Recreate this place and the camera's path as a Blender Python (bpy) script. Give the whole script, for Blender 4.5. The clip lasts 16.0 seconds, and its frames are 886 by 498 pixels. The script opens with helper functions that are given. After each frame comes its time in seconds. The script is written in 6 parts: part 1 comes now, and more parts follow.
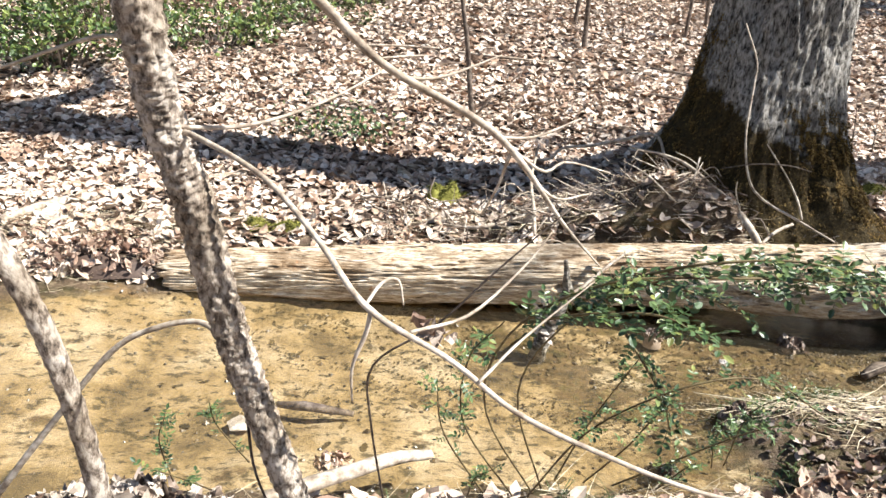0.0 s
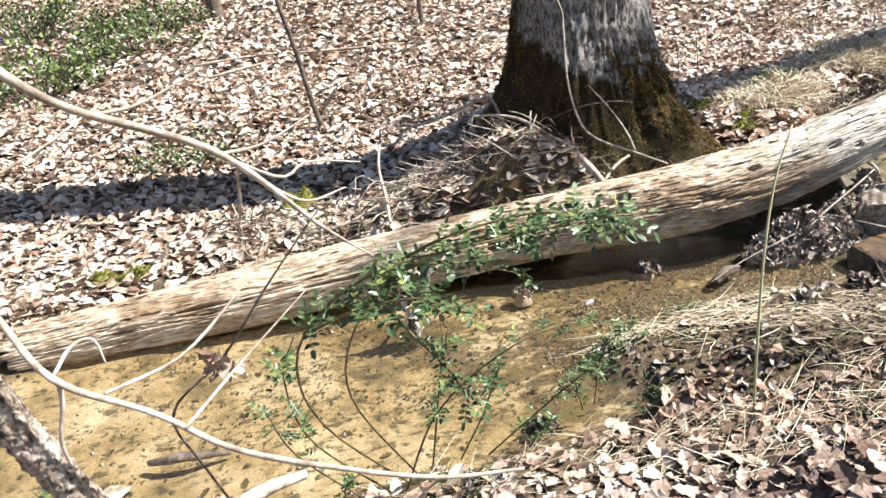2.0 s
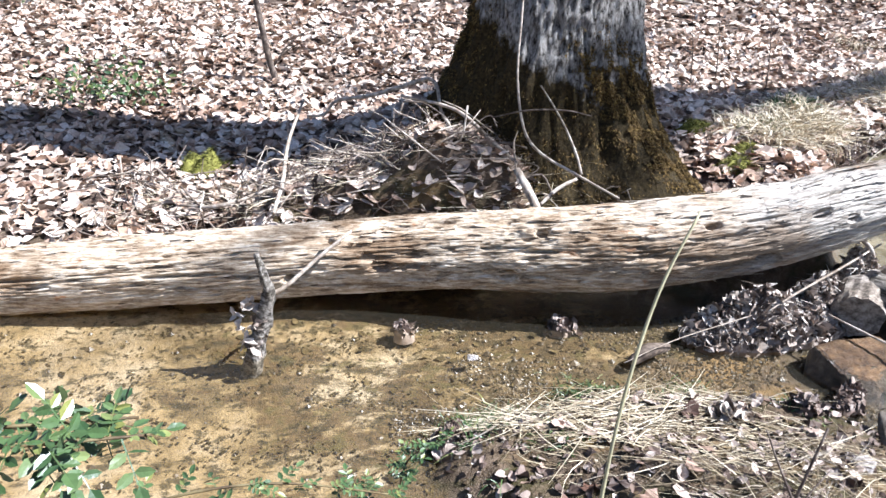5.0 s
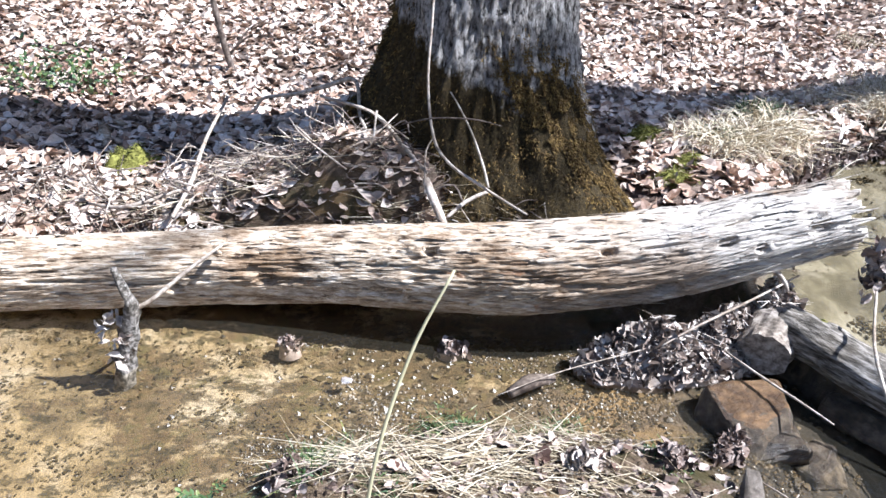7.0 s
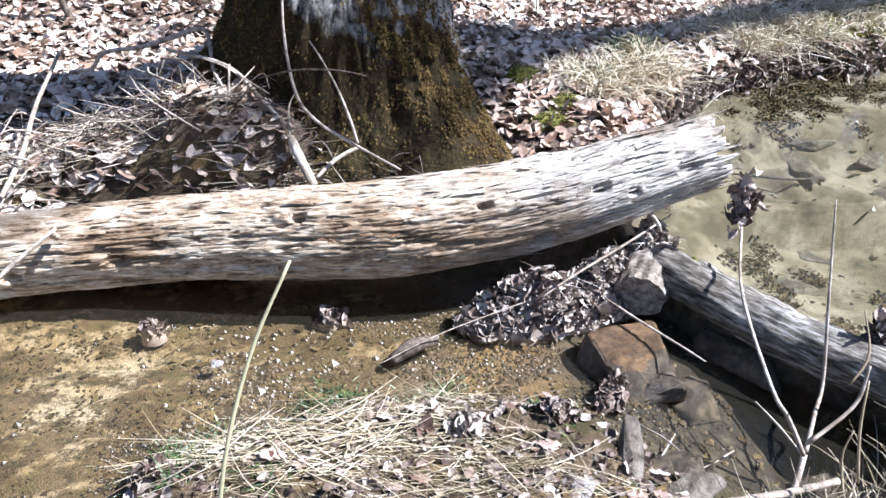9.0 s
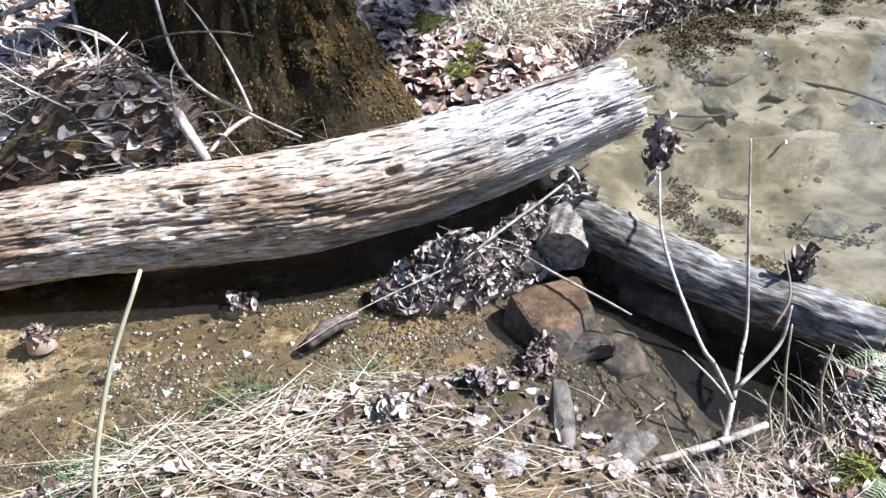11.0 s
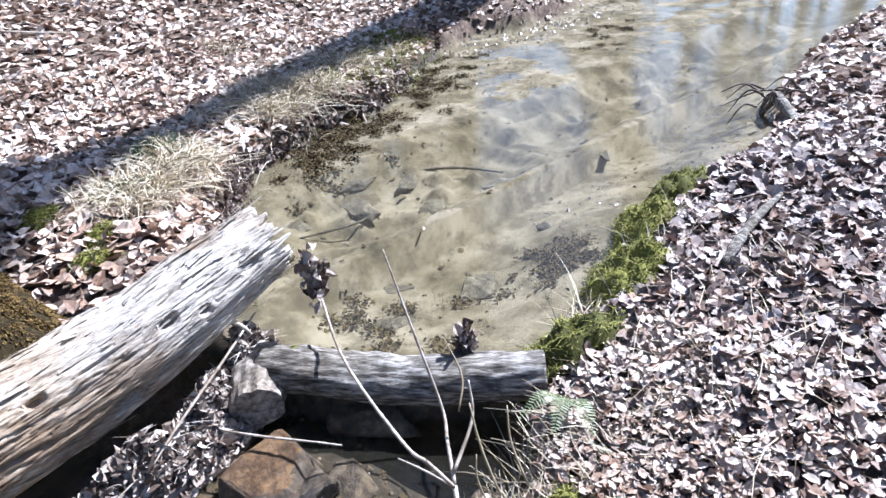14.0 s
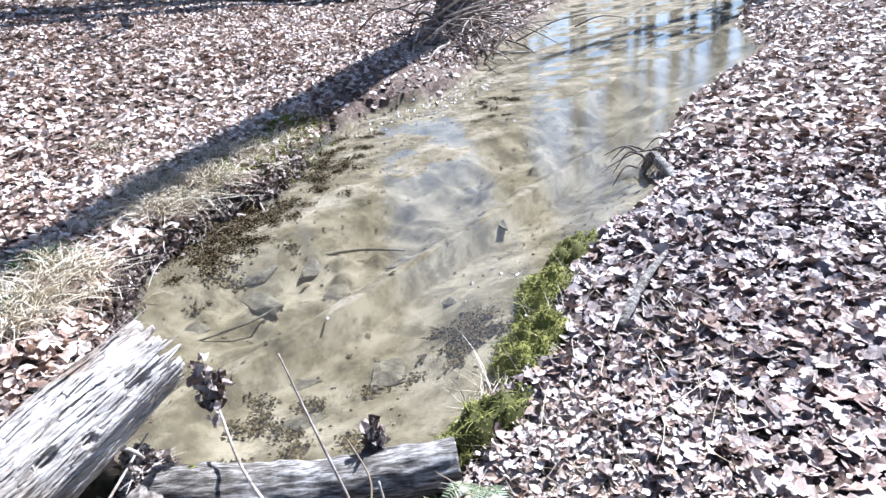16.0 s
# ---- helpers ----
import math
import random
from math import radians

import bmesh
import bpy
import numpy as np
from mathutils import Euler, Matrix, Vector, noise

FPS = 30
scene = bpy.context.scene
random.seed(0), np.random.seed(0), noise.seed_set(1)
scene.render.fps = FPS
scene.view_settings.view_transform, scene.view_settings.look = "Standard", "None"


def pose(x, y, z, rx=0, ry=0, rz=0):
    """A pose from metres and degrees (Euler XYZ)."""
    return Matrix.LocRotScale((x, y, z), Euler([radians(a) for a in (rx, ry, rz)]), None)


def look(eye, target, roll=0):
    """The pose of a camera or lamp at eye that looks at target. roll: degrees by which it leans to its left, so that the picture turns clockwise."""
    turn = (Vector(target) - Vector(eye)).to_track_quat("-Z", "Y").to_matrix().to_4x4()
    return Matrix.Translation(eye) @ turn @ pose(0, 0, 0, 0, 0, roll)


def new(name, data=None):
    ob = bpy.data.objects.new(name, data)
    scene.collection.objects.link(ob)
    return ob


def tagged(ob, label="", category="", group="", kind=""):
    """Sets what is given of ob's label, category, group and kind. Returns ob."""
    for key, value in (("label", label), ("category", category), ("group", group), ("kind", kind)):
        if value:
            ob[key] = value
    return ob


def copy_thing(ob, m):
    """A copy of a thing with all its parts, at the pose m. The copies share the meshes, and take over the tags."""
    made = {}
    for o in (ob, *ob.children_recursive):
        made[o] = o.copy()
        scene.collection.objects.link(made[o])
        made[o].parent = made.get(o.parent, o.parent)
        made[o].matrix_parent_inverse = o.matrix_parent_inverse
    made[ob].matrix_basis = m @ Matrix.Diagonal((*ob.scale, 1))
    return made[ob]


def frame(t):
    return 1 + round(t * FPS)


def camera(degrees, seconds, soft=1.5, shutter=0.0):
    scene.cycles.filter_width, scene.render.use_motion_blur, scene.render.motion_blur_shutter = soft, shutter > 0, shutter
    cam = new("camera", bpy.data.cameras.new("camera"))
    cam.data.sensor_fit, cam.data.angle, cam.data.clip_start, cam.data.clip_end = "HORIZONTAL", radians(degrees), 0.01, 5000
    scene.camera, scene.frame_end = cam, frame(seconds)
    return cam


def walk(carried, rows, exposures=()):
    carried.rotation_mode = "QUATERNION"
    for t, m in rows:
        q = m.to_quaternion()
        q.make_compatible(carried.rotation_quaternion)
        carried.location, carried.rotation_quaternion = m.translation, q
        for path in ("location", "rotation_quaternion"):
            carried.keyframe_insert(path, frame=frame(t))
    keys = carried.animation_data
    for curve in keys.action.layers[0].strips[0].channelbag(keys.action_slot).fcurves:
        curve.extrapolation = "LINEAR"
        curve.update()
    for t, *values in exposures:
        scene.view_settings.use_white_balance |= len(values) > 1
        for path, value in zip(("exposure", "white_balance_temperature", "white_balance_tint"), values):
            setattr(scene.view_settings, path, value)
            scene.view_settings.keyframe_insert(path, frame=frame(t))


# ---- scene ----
cam = camera(66.6, 16.0, 1.5)
PATH = [
    (0, (-0.182, -0.44, 1.555), (-0.325, 1.413, 0.815), 2.7),
    (0.5, (-0.114, -0.433, 1.561), (-0.167, 1.419, 0.807), 2.0),
    (1, (-0.05, -0.422, 1.552), (-0.004, 1.412, 0.754), 0.4),
    (1.5, (0.057, -0.405, 1.526), (0.173, 1.417, 0.708), -4.3),
    (2, (0.121, -0.389, 1.551), (0.235, 1.447, 0.767), -7.9),
    (2.5, (0.197, -0.371, 1.576), (0.452, 1.461, 0.815), -6.4),
    (3, (0.283, -0.333, 1.591), (0.733, 1.451, 0.806), -7.3),
    (3.5, (0.405, -0.186, 1.533), (1.014, 1.555, 0.76), -2.2),
    (4, (0.564, 0.047, 1.486), (0.859, 1.852, 0.675), 0.5),
    (4.2, (0.623, 0.115, 1.488), (0.84, 1.922, 0.658), 0.6),
    (6.3, (1.33, 0.469, 1.525), (1.168, 2.227, 0.584), 1.7),
    (6.5, (1.4, 0.488, 1.553), (1.272, 2.247, 0.609), 3.2),
    (7, (1.5, 0.518, 1.583), (1.412, 2.278, 0.637), 0.9),
    (7.5, (1.557, 0.55, 1.59), (1.529, 2.291, 0.607), -0.1),
    (8, (1.588, 0.586, 1.592), (1.621, 2.324, 0.603), -0.1),
    (8.2, (1.579, 0.599, 1.596), (1.656, 2.326, 0.589), 0.4),
    (10.3, (1.705, 0.807, 1.539), (1.998, 2.394, 0.359), 0.8),
    (10.5, (1.706, 0.815, 1.537), (2.018, 2.393, 0.349), 0.6),
    (11, (1.72, 0.824, 1.538), (2.099, 2.38, 0.339), 0.7),
    (11.5, (1.733, 0.836, 1.539), (2.194, 2.374, 0.347), 0.6),
    (12, (1.754, 0.828, 1.546), (2.309, 2.347, 0.37), 0.5),
    (12.5, (1.787, 0.821, 1.566), (2.51, 2.293, 0.422), -0.3),
    (13, (1.822, 0.816, 1.609), (2.728, 2.245, 0.543), -1.3),
    (13.5, (1.862, 0.803, 1.638), (2.98, 2.129, 0.643), -2.4),
    (14, (1.877, 0.794, 1.66), (3.063, 2.091, 0.707), -4.0),
    (14.5, (1.895, 0.786, 1.688), (3.149, 2.067, 0.803), -3.8),
    (15, (1.918, 0.779, 1.7), (3.228, 2.025, 0.845), -4.0),
    (15.5, (1.938, 0.772, 1.708), (3.298, 1.986, 0.884), -4.6),
    (16, (1.975, 0.763, 1.723), (3.394, 1.926, 0.928), -6.0),
]
walk(cam, [(t, look(eye, target, roll)) for t, eye, target, roll in PATH],
     [(0, 1.44, 6200, 8), (2.5, 1.47, 5950, 8), (4.0, 1.50, 5580, 11), (8.0, 1.54, 5300, 13), (11.0, 1.44, 5200, 13), (13.5, 1.47, 5150, 14), (16.0, 1.62, 5100, 14)])

# ---- light ----
SUN_EL, SUN_AZ = 50.0, 97.0
world = bpy.data.worlds.new("sky")
scene.world = world
world.use_nodes = True
wn = world.node_tree
sky = wn.nodes.new("ShaderNodeTexSky")
sky.sky_type, sky.sun_disc = "NISHITA", False
sky.sun_elevation, sky.sun_rotation = radians(SUN_EL), radians(SUN_AZ)
wn.nodes["Background"].inputs["Strength"].default_value = 0.05
wn.links.new(sky.outputs[0], wn.nodes["Background"].inputs["Color"])
sun_data = bpy.data.lights.new("sun", "SUN")
sun_data.energy, sun_data.angle, sun_data.color = 5.0, radians(0.55), (1.0, 0.95, 0.87)
sun = new("sun", sun_data)
SUN_DIR = Vector((math.sin(radians(SUN_AZ)) * math.cos(radians(SUN_EL)), math.cos(radians(SUN_AZ)) * math.cos(radians(SUN_EL)), math.sin(radians(SUN_EL))))
sun.matrix_world = look(SUN_DIR * 30, (0, 0, 0))

# ---- materials ----
class Nodes:
    """A short hand for one material's node tree."""

    def __init__(self, name, rough=0.8, spec=0.3):
        self.mat = bpy.data.materials.new(name)
        self.mat.use_nodes = True
        self.t = self.mat.node_tree
        self.b = self.t.nodes["Principled BSDF"]
        self.b.inputs["Roughness"].default_value = rough
        self.b.inputs["Specular IOR Level"].default_value = spec
        self.co = self.t.nodes.new("ShaderNodeTexCoord").outputs["Object"]

    def node(self, kind):
        return self.t.nodes.new(kind)

    def link(self, a, b):
        self.t.links.new(a, b)

    def scaled(self, s, turn=0.0):
        r, m = self.node("ShaderNodeMapping"), self.node("ShaderNodeMapping")
        r.inputs["Rotation"].default_value = (0, 0, radians(turn))
        m.inputs["Scale"].default_value = s
        self.link(self.co, r.inputs["Vector"])
        self.link(r.outputs[0], m.inputs["Vector"])
        return m.outputs[0]

    def noise(self, scale, detail=6, rough=0.6, stretch=None, turn=0.0):
        n = self.node("ShaderNodeTexNoise")
        n.inputs["Scale"].default_value, n.inputs["Detail"].default_value, n.inputs["Roughness"].default_value = scale, detail, rough
        self.link(self.scaled(stretch, turn) if stretch else self.co, n.inputs["Vector"])
        return n.outputs["Fac"]

    def ramp(self, fac, stops):
        r = self.node("ShaderNodeValToRGB")
        e = r.color_ramp.elements
        while len(e) < len(stops):
            e.new(0.5)
        for i, (p, c) in enumerate(stops):
            e[i].position = p
            e[i].color = (*c, 1) if isinstance(c, tuple) else (c, c, c, 1)
        self.link(fac, r.inputs[0])
        return r.outputs[0]

    def mix(self, fac, a, b, mode="MIX"):
        m = self.node("ShaderNodeMix")
        m.data_type, m.blend_type = "RGBA", mode
        for src, socket in ((fac, m.inputs[0]), (a, m.inputs[6]), (b, m.inputs[7])):
            if isinstance(src, (int, float)):
                socket.default_value = src
            elif isinstance(src, tuple):
                socket.default_value = (*src, 1)
            else:
                self.link(src, socket)
        return m.outputs[2]

    def math(self, op, a, b=0.0):
        m = self.node("ShaderNodeMath")
        m.operation = op
        for src, socket in ((a, m.inputs[0]), (b, m.inputs[1])):
            if isinstance(src, (int, float)):
                socket.default_value = src
            else:
                self.link(src, socket)
        return m.outputs[0]

    def attr(self, name):
        a = self.node("ShaderNodeAttribute")
        a.attribute_name = name
        return a.outputs["Fac"]

    def bump(self, height, strength=0.5, distance=0.01):
        b = self.node("ShaderNodeBump")
        b.inputs["Strength"].default_value, b.inputs["Distance"].default_value = strength, distance
        self.link(height, b.inputs["Height"])
        self.link(b.outputs[0], self.b.inputs["Normal"])
        return b.outputs[0]

    def colour(self, c):
        self.link(c, self.b.inputs["Base Color"])
        return self

    def rough(self, c):
        self.link(c, self.b.inputs["Roughness"])
        return self


def ground_material():
    m = Nodes("ground_soil_and_sand", 0.95, 0.2)
    soil = m.ramp(m.noise(16, 9, 0.75), [(0.3, (0.03, 0.02, 0.015)), (0.5, (0.11, 0.076, 0.056)), (0.68, (0.30, 0.23, 0.175))])
    sand = m.ramp(m.noise(2.1, 9, 0.66), [(0.36, (0.17, 0.12, 0.055)), (0.45, (0.35, 0.25, 0.12)), (0.54, (0.45, 0.345, 0.205)), (0.64, (0.56, 0.46, 0.31))])
    grown = m.math("ADD", m.noise(5.5, 9, 0.74, (0.6, 1, 1)), m.math("MULTIPLY", m.math("SUBTRACT", m.attr("film"), 0.55), 0.17))
    brown = m.ramp(m.noise(9, 8, 0.7), [(0.4, (0.06, 0.042, 0.018)), (0.5, (0.15, 0.095, 0.042)), (0.6, (0.11, 0.088, 0.03))])
    sand = m.mix(m.ramp(grown, [(0.48, 0.0), (0.55, 0.9)]), sand, brown)
    specks = m.ramp(m.noise(21, 8, 0.7, (0.6, 1, 1)), [(0.53, 0.0), (0.60, 0.85)])
    sand = m.mix(specks, sand, (0.065, 0.05, 0.022))
    grit = m.ramp(m.noise(90, 4, 0.7), [(0.35, (0.35, 0.33, 0.3)), (0.65, (1.0, 1.0, 1.0))])
    sand = m.mix(0.6, sand, m.mix(1.0, sand, grit, "MULTIPLY"))
    bed = m.ramp(m.noise(2.2, 9, 0.68), [(0.33, (0.05, 0.04, 0.02)), (0.45, (0.16, 0.13, 0.075)), (0.62, (0.29, 0.245, 0.165))])
    bed = m.mix(m.ramp(m.noise(3.6, 9, 0.7), [(0.50, 0.0), (0.58, 0.65)]), bed, (0.085, 0.068, 0.038))
    bed = m.mix(m.ramp(m.noise(13, 9, 0.75), [(0.55, 0.0), (0.66, 0.7)]), bed, (0.075, 0.06, 0.03))
    mud = m.ramp(m.noise(22, 9, 0.75), [(0.3, (0.03, 0.02, 0.012)), (0.5, (0.11, 0.075, 0.045)), (0.72, (0.26, 0.19, 0.13))])
    mud = m.mix(m.ramp(m.noise(4.5, 8, 0.72, (0.6, 1, 1)), [(0.48, 0.0), (0.56, 0.85)]), mud, (0.045, 0.038, 0.011))
    mud = m.mix(m.ramp(m.noise(3.1, 8, 0.7, (0.6, 1, 1)), [(0.54, 0.0), (0.63, 0.8)]), mud, (0.24, 0.15, 0.06))
    c = m.mix(m.attr("sand"), soil, sand)
    c = m.mix(m.attr("pool"), c, bed)
    c = m.mix(m.attr("mud"), c, mud)
    # wet silt, near black: shade of the dam recess and undercut bank included
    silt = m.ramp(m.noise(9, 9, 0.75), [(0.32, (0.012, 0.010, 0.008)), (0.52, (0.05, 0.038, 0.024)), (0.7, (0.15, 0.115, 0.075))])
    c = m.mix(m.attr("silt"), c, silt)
    m.colour(c)
    wet = m.math("MULTIPLY", m.math("MAXIMUM", m.attr("mud"), m.attr("silt")), m.ramp(m.noise(7, 6, 0.7), [(0.4, 0.9), (0.6, 0.35)]))
    m.rough(m.math("SUBTRACT", 0.95, m.math("MULTIPLY", wet, 0.75)))
    m.bump(m.mix(0.5, m.noise(40, 6, 0.7), m.noise(160, 3, 0.6)), 0.7, 0.02)
    return m.mat


def water_material(name, tint, ripple, depth, haze):
    m = Nodes(name)
    clear = m.node("ShaderNodeBsdfTransparent")
    clear.inputs[0].default_value = (*tint, 1)
    gloss = m.node("ShaderNodeBsdfGlossy")
    gloss.inputs["Roughness"].default_value = 0.02
    gloss.inputs["Color"].default_value = (1, 1, 1, 1)
    fres = m.node("ShaderNodeFresnel")
    fres.inputs["IOR"].default_value = 1.33
    b = m.node("ShaderNodeBump")
    b.inputs["Strength"].default_value, b.inputs["Distance"].default_value = ripple, depth
    m.link(m.mix(0.35, m.noise(6, 3, 0.5), m.noise(32, 3, 0.5)), b.inputs["Height"])
    m.link(b.outputs[0], gloss.inputs["Normal"])
    m.link(b.outputs[0], fres.inputs["Normal"])
    mixer = m.node("ShaderNodeMixShader")
    m.link(fres.outputs[0], mixer.inputs[0])
    m.link(gloss.outputs[0], mixer.inputs[2])
    murk = m.node("ShaderNodeBsdfDiffuse")
    murk.inputs["Color"].default_value = (0.33, 0.30, 0.22, 1)
    veil = m.node("ShaderNodeMixShader")
    veil.inputs[0].default_value = haze
    m.link(clear.outputs[0], veil.inputs[1])
    m.link(murk.outputs[0], veil.inputs[2])
    m.link(veil.outputs[0], mixer.inputs[1])
    m.link(mixer.outputs[0], m.t.nodes["Material Output"].inputs["Surface"])
    return m.mat


def leaf_material(name, stops, rough=0.55, spec=0.4, damp=0.0):
    m = Nodes(name, rough, spec)
    geo = m.node("ShaderNodeNewGeometry").outputs["Random Per Island"]
    obj = m.node("ShaderNodeObjectInfo").outputs["Random"]
    fac = m.math("FRACT", m.math("ADD", geo, obj))
    c = m.ramp(fac, stops)
    vein = m.ramp(m.noise(55, 5, 0.7), [(0.3, (0.55, 0.52, 0.5)), (0.62, (1.05, 1.05, 1.05))])
    c = m.mix(0.75, c, m.mix(1.0, c, vein, "MULTIPLY"))
    if damp:
        patch = m.ramp(m.noise(2.3, 7, 0.62), [(0.36, (0.40, 0.34, 0.30)), (0.47, (0.85, 0.82, 0.79)), (0.6, (1.12, 1.12, 1.12))])
        c = m.mix(damp, c, m.mix(1.0, c, patch, "MULTIPLY"))
        drift = m.ramp(m.noise(0.9, 6, 0.65), [(0.40, (0.76, 0.63, 0.54)), (0.49, (1.02, 1.0, 0.98)), (0.60, (1.2, 1.2, 1.2))])
        c = m.mix(damp, c, m.mix(1.0, c, drift, "MULTIPLY"))
    m.colour(c)
    m.bump(m.noise(70, 4, 0.6), 0.35, 0.004)
    return m.mat


def wood_material(name, dark, mid, light, stretch, scale=12, rough=0.85, low=0.36, high=0.62, patches=None, bump=0.8, depth=0.012, turn=0.0):
    m = Nodes(name, rough, 0.25)
    grain = m.noise(scale, 9, 0.68, stretch, turn)
    c = m.ramp(grain, [(low, dark), ((low + high) / 2, mid), (high, light)])
    blotch = m.ramp(m.noise(4.5, 6, 0.6), [(0.35, (0.62, 0.58, 0.52)), (0.6, (1.0, 1.0, 1.0))])
    c = m.mix(1.0, c, blotch, "MULTIPLY")
    if patches:
        mask = m.ramp(m.noise(patches[1], 6, 0.65), [(patches[2], 0.0), (patches[2] + 0.07, 1.0)])
        c = m.mix(mask, c, patches[0])
    m.colour(c)
    m.bump(m.mix(0.35, grain, m.noise(scale * 6, 5, 0.7, stretch, turn)), bump, depth)
    return m.mat


def log_material():
    """Barkless wood: bleached and long-grained towards the broken end, tan and mottled along the rest."""
    m = Nodes("weathered_log_wood", 0.85, 0.25)
    xyz = m.node("ShaderNodeSeparateXYZ")
    m.link(m.co, xyz.inputs[0])
    along = m.math("ADD", m.math("MULTIPLY", xyz.outputs[0], 0.30), m.math("MULTIPLY", m.noise(2.2, 6, 0.6), 0.6))
    bleached = m.ramp(along, [(0.80, 0.0), (0.98, 1.0)])
    fine, broad = m.noise(110, 9, 0.72, (0.07, 1, 1)), m.noise(46, 9, 0.7, (0.06, 1, 1))
    mottle = m.noise(19, 9, 0.74, (0.42, 1, 1))
    grey = m.ramp(fine, [(0.34, (0.15, 0.128, 0.105)), (0.44, (0.35, 0.305, 0.255)), (0.58, (0.55, 0.50, 0.43))])
    tan = m.ramp(m.mix(0.5, fine, mottle), [(0.38, (0.055, 0.036, 0.021)), (0.45, (0.27, 0.195, 0.125)), (0.51, (0.47, 0.37, 0.26)), (0.58, (0.68, 0.60, 0.485))])
    c = m.mix(bleached, tan, grey)
    crack = m.ramp(broad, [(0.32, (0.10, 0.08, 0.06)), (0.36, (0.55, 0.5, 0.44)), (0.40, (1.0, 1.0, 1.0))])
    c = m.mix(0.7, c, m.mix(1.0, c, crack, "MULTIPLY"))
    stain = m.ramp(m.noise(3.1, 8, 0.66, (0.5, 1, 1)), [(0.40, (0.45, 0.34, 0.23)), (0.50, (1.0, 1.0, 1.0))])
    c = m.mix(0.75, c, m.mix(1.0, c, stain, "MULTIPLY"))
    rot = m.ramp(m.noise(4.4, 6, 0.65), [(0.66, 0.0), (0.70, 1.0)])
    m.colour(m.mix(rot, c, (0.34, 0.18, 0.09)))
    m.bump(m.mix(0.4, m.mix(0.5, fine, mottle), broad), 0.9, 0.010)
    return m.mat


def stone_material(name, dark, light, rough=0.7, spec=0.4):
    m = Nodes(name, rough, spec)
    stain = m.ramp(m.noise(7, 6, 0.65), [(0.4, (0.45, 0.42, 0.36)), (0.58, (1.0, 1.0, 1.0))])
    m.colour(m.mix(1.0, m.ramp(m.noise(26, 9, 0.75), [(0.34, dark), (0.66, light)]), stain, "MULTIPLY"))
    m.bump(m.noise(38, 8, 0.75), 1.0, 0.016)
    return m.mat


def plain_material(name, dark, light, scale=20, rough=0.7, spec=0.3):
    m = Nodes(name, rough, spec)
    rnd = m.node("ShaderNodeNewGeometry").outputs["Random Per Island"]
    m.colour(m.ramp(m.math("ADD", m.math("MULTIPLY", m.noise(scale, 5, 0.6), 0.6), m.math("MULTIPLY", rnd, 0.4)), [(0.25, dark), (0.7, light)]))
    m.bump(m.noise(scale * 5, 4, 0.6), 0.3, 0.004)
    return m.mat


M_GROUND = ground_material()
M_POOL = water_material("clear_pool_water", (0.92, 0.92, 0.87), 0.10, 0.03, 0.05)
M_RIFFLE = water_material("shallow_running_water", (0.95, 0.92, 0.83), 0.55, 0.03, 0.03)
# dead leaves in two tones; the slope's bright sun is put into M_LEAF
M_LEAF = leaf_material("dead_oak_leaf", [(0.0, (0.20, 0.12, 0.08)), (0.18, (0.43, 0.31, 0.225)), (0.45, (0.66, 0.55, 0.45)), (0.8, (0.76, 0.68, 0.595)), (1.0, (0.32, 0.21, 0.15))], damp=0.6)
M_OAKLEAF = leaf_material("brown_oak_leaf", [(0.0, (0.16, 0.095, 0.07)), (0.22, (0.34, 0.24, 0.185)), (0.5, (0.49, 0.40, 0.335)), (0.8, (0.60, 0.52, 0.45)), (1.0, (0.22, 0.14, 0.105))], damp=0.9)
M_DARKLEAF = leaf_material("dark_oak_leaf", [(0.0, (0.09, 0.055, 0.045)), (0.3, (0.20, 0.145, 0.12)), (0.6, (0.33, 0.265, 0.23)), (0.85, (0.50, 0.43, 0.385)), (1.0, (0.13, 0.075, 0.06))], 0.45, 0.5)
M_WETLEAF = leaf_material("dark_wet_leaf", [(0.0, (0.055, 0.036, 0.028)), (0.5, (0.18, 0.125, 0.095)), (1.0, (0.46, 0.38, 0.32))])
M_PACK = leaf_material("grey_packed_leaf", [(0.0, (0.05, 0.035, 0.026)), (0.35, (0.24, 0.18, 0.14)), (0.6, (0.46, 0.39, 0.32)), (1.0, (0.62, 0.55, 0.48))])
M_PALESHRED = leaf_material("pale_shredded_bark", [(0.0, (0.16, 0.12, 0.09)), (0.5, (0.45, 0.38, 0.31)), (1.0, (0.72, 0.65, 0.57))])
M_GREEN = leaf_material("green_rose_leaf", [(0.0, (0.03, 0.06, 0.02)), (0.5, (0.065, 0.11, 0.035)), (0.85, (0.11, 0.155, 0.055)), (1.0, (0.20, 0.21, 0.055))], 0.38, 0.5)
M_EVERGREEN = leaf_material("evergreen_leaf", [(0.0, (0.03, 0.055, 0.015)), (0.5, (0.08, 0.125, 0.03)), (1.0, (0.20, 0.24, 0.06))], 0.4, 0.5)
M_FERN = leaf_material("fern_green", [(0.0, (0.20, 0.25, 0.12)), (1.0, (0.42, 0.47, 0.27))], 0.5, 0.4)
M_STRAW = leaf_material("dry_straw", [(0.0, (0.08, 0.055, 0.03)), (0.4, (0.22, 0.165, 0.095)), (0.72, (0.44, 0.36, 0.225)), (1.0, (0.67, 0.585, 0.415))], 0.5, 0.4)
M_PALEGRASS = leaf_material("pale_dead_grass", [(0.0, (0.30, 0.23, 0.13)), (0.5, (0.55, 0.46, 0.31)), (1.0, (0.72, 0.64, 0.48))], 0.5, 0.4)
